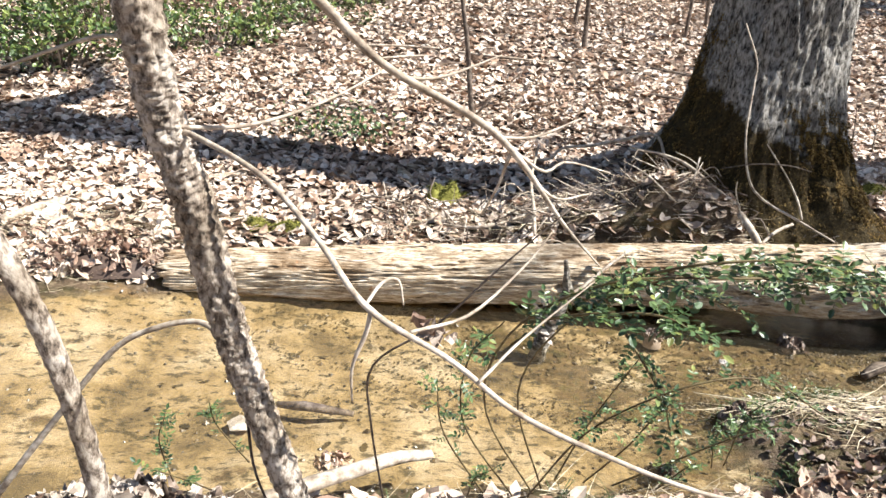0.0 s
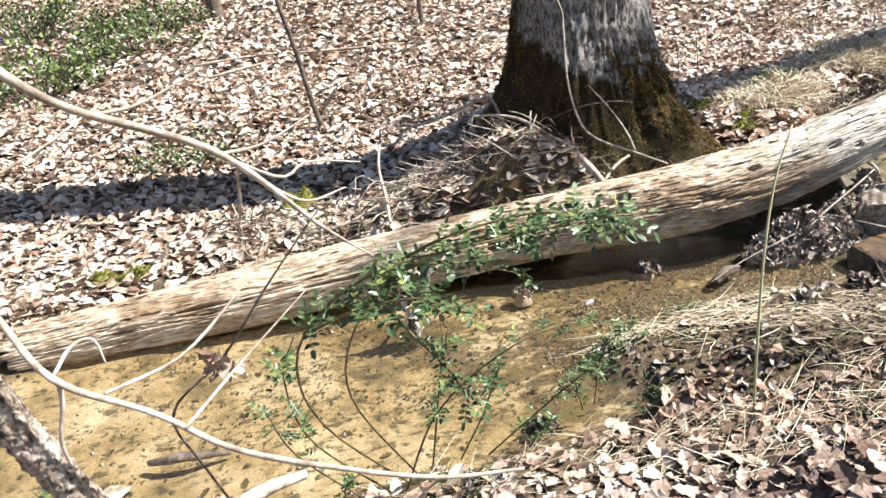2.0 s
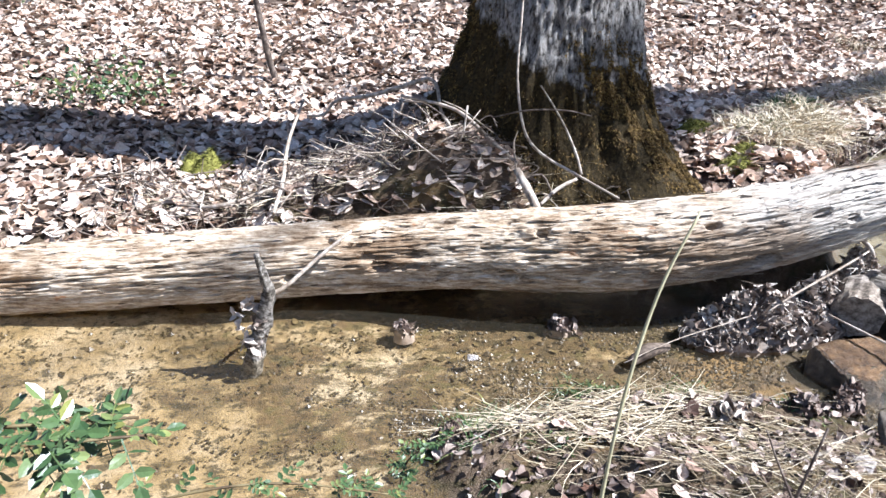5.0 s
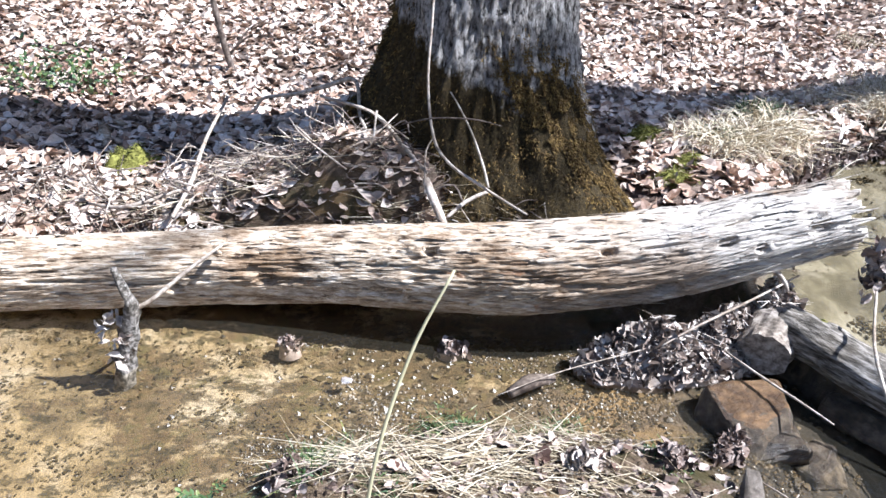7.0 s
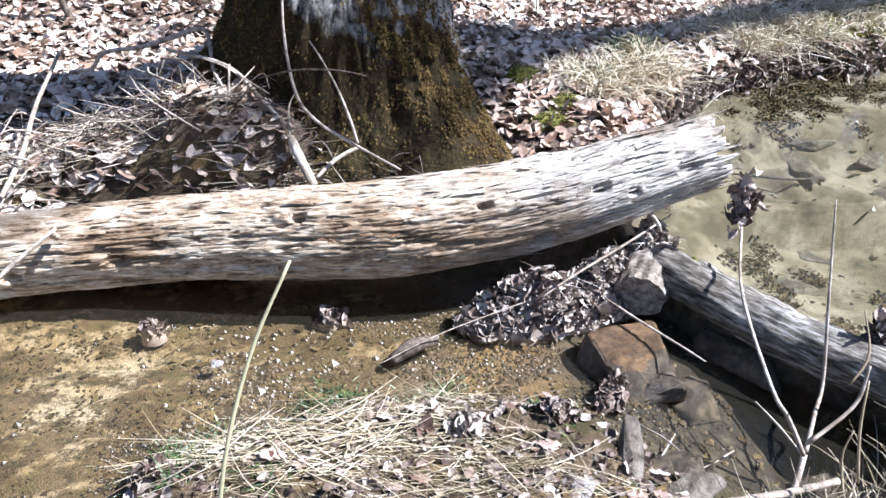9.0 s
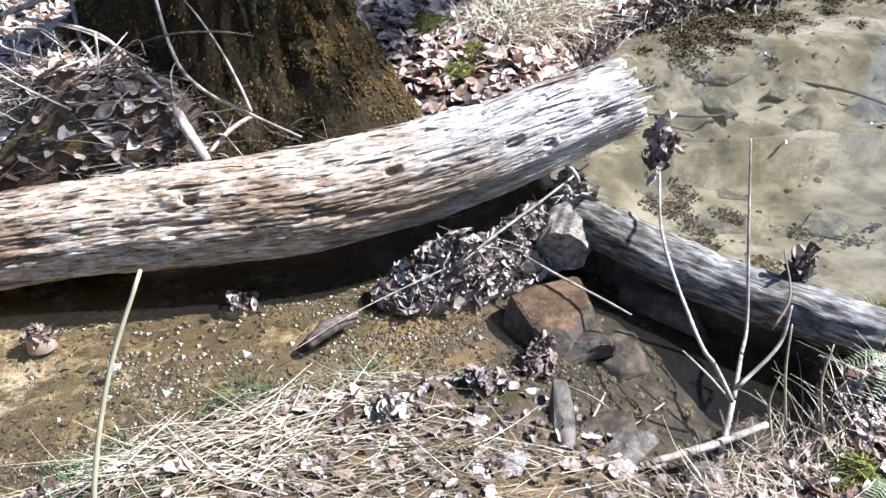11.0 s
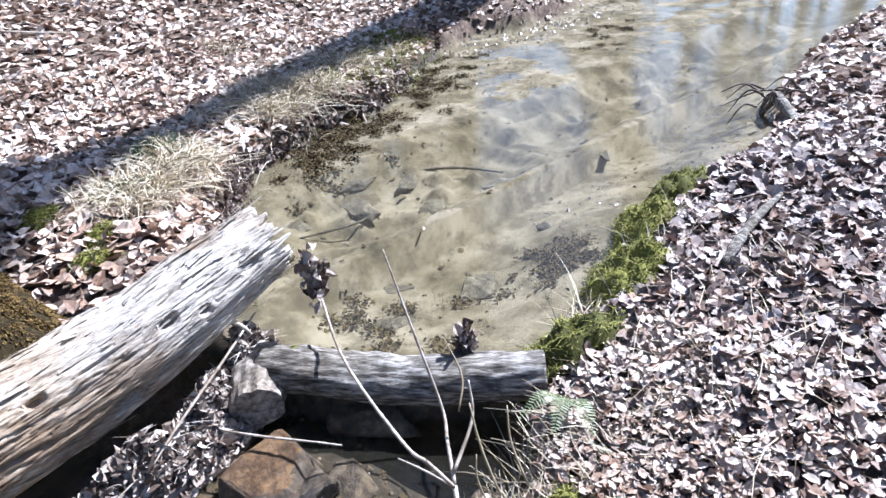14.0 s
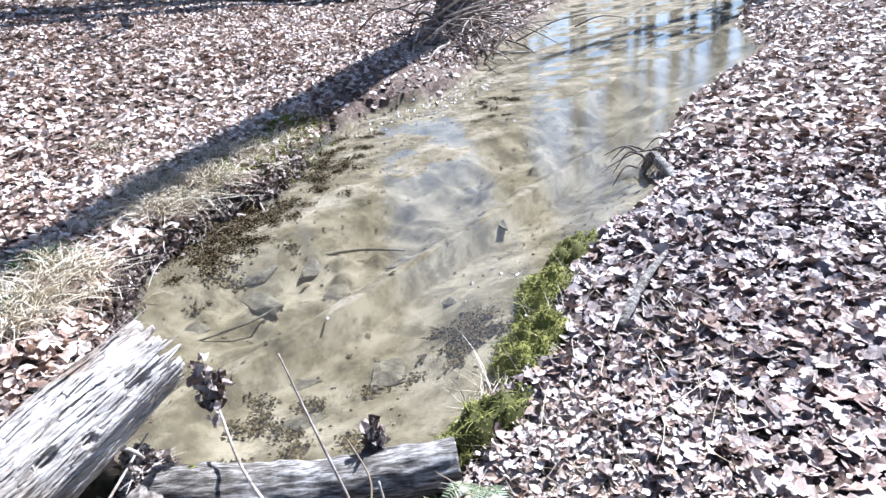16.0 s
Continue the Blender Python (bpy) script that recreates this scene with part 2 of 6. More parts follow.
M_MOSS = leaf_material("bright_moss", [(0.0, (0.05, 0.05, 0.011)), (0.5, (0.165, 0.162, 0.03)), (1.0, (0.35, 0.33, 0.085))], 0.8, 0.2)
M_BROWNMOSS = leaf_material("brown_moss", [(0.0, (0.028, 0.017, 0.006)), (0.5, (0.115, 0.07, 0.022)), (1.0, (0.29, 0.195, 0.06))], 0.85, 0.2)
M_ALGAE = leaf_material("dark_water_weed", [(0.0, (0.035, 0.025, 0.009)), (0.6, (0.095, 0.066, 0.025)), (1.0, (0.16, 0.115, 0.048))], 0.8, 0.2)
M_LOG = log_material()
M_ROT = wood_material("rotten_brown_wood", (0.11, 0.055, 0.028), (0.29, 0.165, 0.09), (0.46, 0.31, 0.20), (0.4, 1, 1), 60)
M_SLOG = wood_material("grey_barked_log", (0.03, 0.026, 0.022), (0.19, 0.168, 0.14), (0.52, 0.48, 0.43), (0.16, 1.0, 1.0), 62, 0.85, 0.36, 0.62, ((0.12, 0.115, 0.03), 5.0, 0.66), 1.0, 0.015, 51)
M_CUT = wood_material("grey_sawn_end", (0.09, 0.076, 0.062), (0.31, 0.265, 0.225), (0.58, 0.52, 0.455), (1, 1, 1), 30)
M_TREE = wood_material("dark_oak_bark", (0.018, 0.015, 0.013), (0.10, 0.088, 0.078), (0.33, 0.305, 0.285), (1.0, 1.0, 0.5), 48, 0.9, 0.38, 0.62, ((0.46, 0.45, 0.43), 17.0, 0.63), 1.0, 0.03)


def oak_material():
    """Ridged grey bark with lichen flecks above; low down, dark moss and painted shade."""
    m = Nodes("mossy_oak_bark", 0.9, 0.2)
    grain = m.noise(48, 9, 0.68, (1.0, 1.0, 0.42))
    bark = m.ramp(grain, [(0.38, (0.022, 0.019, 0.016)), (0.48, (0.20, 0.182, 0.162)), (0.62, (0.46, 0.43, 0.395))])
    fleck = m.ramp(m.noise(19, 8, 0.7, (1, 1, 0.6)), [(0.58, 0.0), (0.64, 0.85)])
    bark = m.mix(fleck, bark, (0.40, 0.385, 0.365))
    moss_shade = m.ramp(m.noise(60, 8, 0.75), [(0.35, (0.012, 0.009, 0.004)), (0.55, (0.055, 0.038, 0.014)), (0.72, (0.13, 0.09, 0.03))])
    edge = m.math("ADD", m.attr("moss_shade"), m.math("MULTIPLY", m.math("SUBTRACT", m.noise(9, 8, 0.7), 0.5), 1.3))
    m.colour(m.mix(m.ramp(edge, [(0.4, 0.0), (0.6, 1.0)]), bark, moss_shade))
    m.bump(m.mix(0.35, grain, m.noise(240, 5, 0.7, (1, 1, 0.5))), 1.0, 0.03)
    return m.mat


M_OAK = oak_material()
M_TWIG = wood_material("pale_twig_bark", (0.22, 0.17, 0.13), (0.42, 0.35, 0.28), (0.62, 0.55, 0.47), (1, 1, 1), 30, 0.7, bump=0.3, depth=0.003)
M_DARKTWIG = wood_material("dark_twig_bark", (0.06, 0.042, 0.035), (0.13, 0.10, 0.08), (0.26, 0.21, 0.17), (1, 1, 1), 30, 0.7, bump=0.3, depth=0.003)
M_ROSESTEM = wood_material("reddish_green_stem", (0.07, 0.045, 0.025), (0.13, 0.095, 0.045), (0.22, 0.18, 0.09), (1, 1, 1), 20, 0.6, bump=0.2, depth=0.002)
M_SAPLING = wood_material("ridged_grey_bark", (0.045, 0.034, 0.027), (0.28, 0.225, 0.18), (0.58, 0.51, 0.44), (1.0, 1.0, 0.5), 60, 0.85, 0.36, 0.58, None, 0.8, 0.01)
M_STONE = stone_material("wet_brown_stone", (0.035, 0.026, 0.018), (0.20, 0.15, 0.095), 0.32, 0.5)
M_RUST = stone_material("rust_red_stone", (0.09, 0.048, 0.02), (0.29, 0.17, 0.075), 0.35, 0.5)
M_GREYSTONE = stone_material("grey_stone", (0.09, 0.07, 0.055), (0.32, 0.27, 0.215))
M_PALESTONE = stone_material("pale_quartz_stone", (0.55, 0.48, 0.44), (0.78, 0.72, 0.68))
M_BEDSTONE = stone_material("drowned_stone", (0.08, 0.066, 0.04), (0.22, 0.185, 0.12))

# ---- helpers for meshes ----
RNG = np.random.RandomState(7)


def mesh_of(name, verts, faces, mat, smooth=False):
    me = bpy.data.meshes.new(name)
    me.from_pydata([tuple(v) for v in verts], [], [tuple(f) for f in faces])
    if smooth:
        me.polygons.foreach_set("use_smooth", [True] * len(me.polygons))
    me.materials.append(mat)
    me.update()
    return me


def thing(name, data, label, category, group="", kind=""):
    return tagged(new(name, data), label, category, group, kind)


def piece(name, data, parent, label=""):
    ob = new(name, data)
    ob.parent = parent
    return tagged(ob, label)


class Geo:
    """Vertices and faces that grow part by part."""

    def __init__(self):
        self.v, self.f = [], []

    def add(self, verts, faces):
        n = len(self.v)
        self.v.extend(verts)
        self.f.extend(tuple(i + n for i in f) for f in faces)

    def mesh(self, name, mat, smooth=False):
        return mesh_of(name, self.v, self.f, mat, smooth)


def curve(pts, n):
    """n points along a Catmull-Rom curve through pts."""
    p = [Vector(q) for q in pts]
    p = [p[0] * 2 - p[1]] + p + [p[-1] * 2 - p[-2]]
    out = []
    for i in range(n):
        s = i / (n - 1) * (len(p) - 3)
        k = min(int(s), len(p) - 4)
        t = s - k
        a, b, c, d = p[k:k + 4]
        out.append(0.5 * ((2 * b) + (c - a) * t + (2 * a - 5 * b + 4 * c - d) * t * t + (3 * b - a - 3 * c + d) * t ** 3))
    return out


def tube(pts, radii, n=16, sides=7, amp=0.0, fa=2.0, fs=8.0, seed=0.0, cap=True, shape=None):
    """A closed tapered tube along a curve; amp roughens it, shape(a, u) scales the radius."""
    c = curve(pts, n)
    rr = np.interp(np.linspace(0, 1, n), np.linspace(0, 1, len(radii)), radii)
    verts, faces = [], []
    t0 = (c[1] - c[0]).normalized()
    u = t0.orthogonal().normalized()
    length = 0.0
    for i in range(n):
        t = (c[min(i + 1, n - 1)] - c[max(i - 1, 0)]).normalized()
        u = (u - t * u.dot(t)).normalized()
        w = t.cross(u)
        if i:
            length += (c[i] - c[i - 1]).length
        for k in range(sides):
            a = 2 * math.pi * k / sides
            r = rr[i]
            if amp:
                q = Vector((math.cos(a) * fa + seed, math.sin(a) * fa - seed, length * fs))
                r *= 1 + amp * (noise.noise(q) + 0.5 * noise.noise(q * 2.3))
            if shape:
                r *= shape(a, i / (n - 1))
            verts.append(c[i] + (u * math.cos(a) + w * math.sin(a)) * r)
    for i in range(n - 1):
        for k in range(sides):
            k2 = (k + 1) % sides
            faces.append((i * sides + k, i * sides + k2, (i + 1) * sides + k2, (i + 1) * sides + k))
    if cap:
        faces.append(tuple(range(sides - 1, -1, -1)))
        faces.append(tuple((n - 1) * sides + k for k in range(sides)))
    return verts, faces


def lattice(x, y, seed):
    """Smooth value noise in the plane, -1 to 1."""
    tab = np.random.RandomState(seed).rand(64, 64) * 2 - 1
    xi, yi = np.floor(x).astype(int), np.floor(y).astype(int)
    fx, fy = x - xi, y - yi
    fx, fy = fx * fx * (3 - 2 * fx), fy * fy * (3 - 2 * fy)
    g = lambda i, j: tab[i % 64, j % 64]
    return (g(xi, yi) * (1 - fx) + g(xi + 1, yi) * fx) * (1 - fy) + (g(xi, yi + 1) * (1 - fx) + g(xi + 1, yi + 1) * fx) * fy


def inside(poly, x, y):
    res = np.zeros(x.shape, bool)
    for (ax, ay), (bx, by) in zip(poly, poly[1:] + poly[:1]):
        cross = ((ay > y) != (by > y)) & (x < (bx - ax) * (y - ay) / (by - ay + 1e-12) + ax)
        res ^= cross
    return res


def signed(poly, x, y):
    """Distance to the outline, negative within."""
    d = np.full(x.shape, 1e9)
    for (ax, ay), (bx, by) in zip(poly, poly[1:] + poly[:1]):
        ex, ey = bx - ax, by - ay
        t = np.clip(((x - ax) * ex + (y - ay) * ey) / (ex * ex + ey * ey), 0, 1)
        d = np.minimum(d, np.hypot(x - ax - t * ex, y - ay - t * ey))
    return np.where(inside(poly, x, y), -d, d)


def step(a, b, x):
    t = np.clip((x - a) / (b - a), 0, 1)
    return t * t * (3 - 2 * t)


# ---- the plan: a pool held up by a small log, and the run below it ----
POOL_Z, RUN_Z = 0.0, -0.16
POOL = [(2.74, 3.02), (3.0, 3.5), (3.4, 4.25), (3.85, 4.82), (4.36, 4.98), (4.75, 5.18), (5.25, 5.17), (6.07, 5.68), (7.1, 6.32), (8.0, 6.6), (8.6, 6.35), (9.3, 6.35), (10.4, 6.75), (12.0, 7.6), (15.5, 8.7), (24, 12), (45, 20),
        (45, 8), (24, 6.2), (16, 4.6), (12.8, 3.3), (9.7, 3.27), (7.8, 2.95), (6.4, 2.47), (4.97, 2.57), (4.35, 2.32), (4.06, 2.18), (3.67, 2.2), (3.38, 2.16), (3.085, 2.445), (2.835, 2.745)]
RUN = [(2.72, 2.9), (2.95, 2.5), (3.28, 2.1), (3.12, 1.9), (2.8, 1.82), (2.5, 2.1), (2.3, 2.33), (1.5, 2.42), (0.95, 2.22), (0.86, 1.95), (1.0, 1.74), (0.6, 1.64), (0.1, 1.56),
       (-0.48, 1.5), (-1.25, 1.35), (-1.82, 1.22), (-4, 1.0), (-9, 0.6), (-30, -3), (-30, 2), (-9, 2.6), (-2.8, 2.66), (-2.0, 2.86), (-0.85, 3.2), (0.5, 3.38), (1.5, 3.28), (2.2, 3.1)]


def height(x, y):
    """The ground's height, and its distances to the pool and to the run."""
    x, y = np.asarray(x, float), np.asarray(y, float)
    dp, dl = signed(POOL, x, y), signed(RUN, x, y)
    wob = 0.06 * lattice(x * 3.1, y * 3.1, 3)
    p, q = np.maximum(dp + wob, 0), np.maximum(dl + wob, 0)
    far_side = step(-0.1, 0.3, y - np.where(x < 2.7, 2.9, 2.9 + 0.45 * (np.minimum(x, 12) - 2.7) * 0.7))
    hill = 0.13 * np.maximum(0, np.minimum(np.maximum(p, 0), np.maximum(q, 0)) - 1.8)
    hill = 14 * (1 - np.exp(-hill / 14))
    left = lambda d, lo: lo * step(0, 0.5, d) + 0.035 * np.minimum(d, 4) + hill
    zp_far = left(p, 0.11) + 0.15 * step(0.0, 0.13, p)
    zl_far = RUN_Z + 0.02 + left(q, 0.17) + 0.04 * step(0.3, 1.4, q)
    zp_near = 0.16 * step(0, 0.35, p) + 0.03 * np.minimum(p, 4)
    zl_near = RUN_Z + 0.07 * step(0, 0.2, q) + 0.22 * step(0.25, 1.1, q) + 0.02 * np.minimum(q, 4)
    zp = zp_near + (zp_far - zp_near) * far_side
    zl = zl_near + (zl_far - zl_near) * far_side
    wp = (q + 1e-3) ** 2 / ((p + 1e-3) ** 2 + (q + 1e-3) ** 2)
    z = zl + (zp - zl) * wp
    z = np.where(dp < 0, POOL_Z - 0.03 - 0.17 * step(0.0, 0.7, -dp), z)
    z = np.where((dl < 0) & (dp >= 0), RUN_Z - 0.02 - 0.07 * step(0, 0.6, -dl) * step(2.2, 0.6, x), z)
    z = z - 0.22 * np.exp(-((x - 3.12) / 0.22) ** 2 - ((y - 2.12) / 0.2) ** 2) * (dp > -0.05)
    z = z + 0.30 * np.exp(-((x - 1.15) / 0.85) ** 2 - ((y - 4.55) / 0.52) ** 2)
    foot = np.interp(x, [-0.7, 0.2, 0.8, 1.05, 1.33, 1.6, 2.0, 2.4], [-0.2, 0.17, 0.42, 0.46, 0.36, 0.27, 0.18, -0.2])
    foot = (foot + 0.10 * lattice(x * 6, y * 6, 9)) * step(3.36, 3.66 + 0.08 * lattice(x * 5, y * 0, 12), y) * step(4.5, 4.0, y)
    z = np.where(y > 3.3, np.maximum(z, foot), z)
    z = z + 0.018 * lattice(x * 4, y * 4, 5) + 0.008 * lattice(x * 13, y * 13, 6) + 0.05 * lattice(x * 0.7, y * 0.7, 8) * step(1.0, 3.0, np.minimum(p, q))
    return z, dp, dl


GX, GY = np.arange(-10, 13, 0.04), np.arange(-2, 13, 0.04)
GRID = height(*np.meshgrid(GX, GY))[0]


def ground_z(x, y):
    u, v = (x + 10) / 0.04, (y + 2) / 0.04
    i, j = int(u), int(v)
    if not (0 <= u and i < len(GX) - 1 and 0 <= v and j < len(GY) - 1):
        return float(height(np.array([x]), np.array([y]))[0][0])
    u, v = u - i, v - j
    return float((GRID[j, i] * (1 - u) + GRID[j, i + 1] * u) * (1 - v) + (GRID[j + 1, i] * (1 - u) + GRID[j + 1, i + 1] * u) * v)


def spread(lo, hi, fine, reach, grow):
    mid = list(np.arange(lo, hi + fine / 2, fine))
    s, a, b = fine, lo, hi
    left, right = [], []
    while lo - a < reach:
        s *= grow
        a, b = a - s, b + s
        left.append(a)
        right.append(b)
    return np.array(left[::-1] + mid + right)


def build_ground():
    xs, ys = spread(-3.2, 8.0, 0.035, 260, 1.09), spread(0.2, 7.6, 0.035, 260, 1.09)
    gx, gy = np.meshgrid(xs, ys)
    x, y = gx.ravel(), gy.ravel()
    z, dp, dl = height(x, y)
    w, h = len(xs), len(ys)
    i = np.arange(w * h).reshape(h, w)
    faces = np.stack([i[:-1, :-1], i[:-1, 1:], i[1:, 1:], i[1:, :-1]], -1).reshape(-1, 4)
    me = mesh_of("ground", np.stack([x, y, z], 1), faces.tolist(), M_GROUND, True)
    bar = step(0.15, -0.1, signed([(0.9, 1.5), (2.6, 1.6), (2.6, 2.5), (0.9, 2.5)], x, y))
    # silt also paints in shade: recess below the dam, far bank's undercut edge
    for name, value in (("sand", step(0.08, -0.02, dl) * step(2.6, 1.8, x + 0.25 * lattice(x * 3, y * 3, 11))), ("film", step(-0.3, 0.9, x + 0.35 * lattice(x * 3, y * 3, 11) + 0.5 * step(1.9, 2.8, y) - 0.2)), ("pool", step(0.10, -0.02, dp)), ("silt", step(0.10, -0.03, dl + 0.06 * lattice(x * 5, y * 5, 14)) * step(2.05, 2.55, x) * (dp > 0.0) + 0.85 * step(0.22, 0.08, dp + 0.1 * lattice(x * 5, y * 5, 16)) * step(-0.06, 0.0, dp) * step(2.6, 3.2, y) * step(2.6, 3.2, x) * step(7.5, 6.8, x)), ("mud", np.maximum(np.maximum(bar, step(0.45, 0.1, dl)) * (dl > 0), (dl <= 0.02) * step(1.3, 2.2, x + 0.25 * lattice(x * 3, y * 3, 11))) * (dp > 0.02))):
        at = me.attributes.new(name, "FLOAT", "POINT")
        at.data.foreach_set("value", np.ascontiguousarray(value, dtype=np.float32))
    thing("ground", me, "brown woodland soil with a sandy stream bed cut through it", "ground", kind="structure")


def widened(poly, by):
    n = len(poly)
    area = sum(a[0] * b[1] - b[0] * a[1] for a, b in zip(poly, poly[1:] + poly[:1]))
    out = []
    for k in range(n):
        a, b, c = (Vector(poly[(k + j) % n]) for j in (-1, 0, 1))
        e1, e2 = (b - a).normalized(), (c - b).normalized()
        nrm = (Vector((e1.y, -e1.x)) + Vector((e2.y, -e2.x))).normalized() * (1 if area > 0 else -1)
        out.append(b + nrm * by)
    return out


def build_water(name, poly, z, mat, by, label):
    bm = bmesh.new()
    bm.faces.new([bm.verts.new((p.x, p.y, z)) for p in widened(poly, by)])
    bmesh.ops.triangulate(bm, faces=bm.faces[:])
    bmesh.ops.recalc_face_normals(bm, faces=bm.faces[:])
    if bm.faces[0].normal.z < 0:
        bmesh.ops.reverse_faces(bm, faces=bm.faces[:])
    me = bpy.data.meshes.new(name)
    bm.to_mesh(me)
    bm.free()
    me.materials.append(mat)
    ob = thing(name, me, label, "water", kind="structure")
    ob.visible_shadow = False


build_ground()
build_water("water_pool", POOL, POOL_Z, M_POOL, 0.10, "clear still pool water over a muddy bed")
build_water("water_run", RUN, RUN_Z, M_RIFFLE, 0.05, "shallow clear running water over orange sand")

# ---- leaves, blades and other small pieces, many at a time ----
def leaf_shape(kind):
    """Points along and across one leaf of length 1: (midrib, left and right rim), and its faces."""
    xs, ws = {"oak": ([0.12, 0.28, 0.42, 0.56, 0.70, 0.86], [0.11, 0.25, 0.18, 0.31, 0.21, 0.19]),
              "beech": ([0.15, 0.38, 0.62, 0.85], [0.16, 0.27, 0.25, 0.12]),
              "far": ([0.3, 0.68], [0.26, 0.27])}[kind]
    mid = [(0, 0)] + [(x, 0) for x in xs] + [(1, 0)]
    left, right = [(x + 0.02, w) for x, w in zip(xs, ws)], [(x + 0.02, -w) for x, w in zip(xs, ws)]
    n = len(xs)
    L, R = n + 2, 2 * n + 2
    faces = [(0, 1, L), (0, R, 1)]
    for i in range(n - 1):
        faces += [(1 + i, 2 + i, L + i + 1, L + i), (1 + i, R + i, R + i + 1, 2 + i)]
    faces += [(n, n + 1, L + n - 1), (n, R + n - 1, n + 1)]
    return np.array(mid + left + right), faces


def scatter_leaves(pos, size, kind, rng, tilt=0.5, curl=1.0, yaw=None, rise=0.0):
    """Vertices and faces of many curled leaves at the places given."""
    tpl, tf = leaf_shape(kind)
    n, k = len(pos), len(tpl)
    x, y = tpl[None, :, 0] - 0.5, np.repeat(tpl[None, :, 1], n, 0)
    x = np.repeat(x, n, 0)
    y = y * rng.uniform(0.75, 1.25, (n, 1))
    c1, c2 = rng.normal(0.5, 1.0, (n, 1)) * curl, rng.normal(0.15, 0.55, (n, 1)) * curl
    z = c1 * y * y * 1.6 + c2 * x * x + rng.normal(0, 0.5, (n, 1)) * x * y * curl + rng.normal(0, 0.03, (n, k)) * curl
    p = np.stack([x, y, z], 2) * np.asarray(size).reshape(-1, 1, 1)
    a = rng.uniform(0, 2 * np.pi, n) if yaw is None else yaw
    b, c = rng.normal(rise, tilt, n), rng.normal(0, tilt, n)
    ca, sa, cb, sb, cc, sc = np.cos(a), np.sin(a), np.cos(b), np.sin(b), np.cos(c), np.sin(c)
    X, Y, Z = p[..., 0], p[..., 1], p[..., 2]
    Y, Z = Y * cc[:, None] - Z * sc[:, None], Y * sc[:, None] + Z * cc[:, None]
    X, Z = X * cb[:, None] - Z * sb[:, None], X * sb[:, None] + Z * cb[:, None]
    X, Y = X * ca[:, None] - Y * sa[:, None], X * sa[:, None] + Y * ca[:, None]
    v = np.stack([X, Y, Z], 2) + np.asarray(pos)[:, None, :]
    faces = []
    for f in tf:
        faces.append(np.array(f)[None, :] + np.arange(n)[:, None] * k)
    return v.reshape(-1, 3), [r for f in faces for r in f.tolist()]


def blades(base, way, length, width, rng, droop=0.5, segs=3):
    """Thin tapered blades from base points, each along its own way and bending down."""
    g = Geo()
    for b, w, l in zip(base, way, length):
        b, w = Vector(b), Vector(w).normalized()
        side = w.cross(Vector((rng.normal(), rng.normal(), 1.5))).normalized()
        bend = Vector((rng.normal() * 0.28, rng.normal() * 0.28, -droop))
        vs, fs = [], []
        for i in range(segs + 1):
            t = i / segs
            c = b + w * l * t + bend * l * t * t
            half = side * width * (1 - 0.75 * t)
            vs += [c - half, c + half]
            if i:
                fs.append((2 * i - 2, 2 * i - 1, 2 * i + 1, 2 * i))
        g.add(vs, fs)
    return g


def stick(name, pts, radii, mat, label, category="branch", group="", n=18, sides=7, parent=None, amp=0.12):
    v, f = tube(pts, radii, n, sides, amp, 1.5, 12, random.random() * 9)
    me = mesh_of(name, v, f, mat, True)
    return piece(name, me, parent, label) if parent else thing(name, me, label, category, group)


def moss_mound(x, y, rx, ry, h, turn, label, mat=M_MOSS, count=1300, blade=0.032, z=None):
    """A rounded cushion, and the shoots that cover it."""
    root = thing("moss_cushion", None, label, "moss", "moss cushions on the banks")
    base = ground_z(x, y) if z is None else z
    root.location = (x, y, base)
    ca, sa = math.cos(radians(turn)), math.sin(radians(turn))
    n, m = 9, 26
    vs, fs = [], []

    def spot(r, a):
        edge = 1 + 0.45 * noise.noise(Vector((math.cos(a) * 1.6 + x, math.sin(a) * 1.6 + y, 3)))
        px, py = rx * r * edge * math.cos(a), ry * r * edge * math.sin(a)
        lx, ly = px * ca - py * sa, px * sa + py * ca
        top = h * (1 - r ** 2.4) * (1 + 0.9 * noise.noise(Vector((lx * 17, ly * 17, x))))
        return Vector((lx, ly, (ground_z(x + lx, y + ly) - base if z is None else -0.3 * h * r) + top - 0.02 * r))

    vs.append(spot(0, 0))
    for i in range(1, n + 1):
        for k in range(m):
            vs.append(spot(i / n, 2 * math.pi * k / m))
    for k in range(m):
        fs.append((0, 1 + k, 1 + (k + 1) % m))
        for i in range(n - 1):
            a, b = 1 + i * m, 1 + (i + 1) * m
            fs.append((a + k, b + k, b + (k + 1) % m, a + (k + 1) % m))
    piece("cushion", mesh_of("cushion", vs, fs, mat, True), root)
    rng = np.random.RandomState(int(abs(x * 131 + y * 17) * 10) % 9999)
    b = [spot(math.sqrt(rng.rand()) * 0.98, rng.rand() * 6.283) for _ in range(count)]
    w = [(rng.normal() * 0.8, rng.normal() * 0.8, 0.8) for _ in b]
    sh = piece("moss_growth", blades(b, w, blade * rng.uniform(0.5, 1.6, len(b)), 0.0026, rng, 0.5, 2).mesh("moss_growth", mat), root)
    tagged(sh, kind="stuff")
    return root


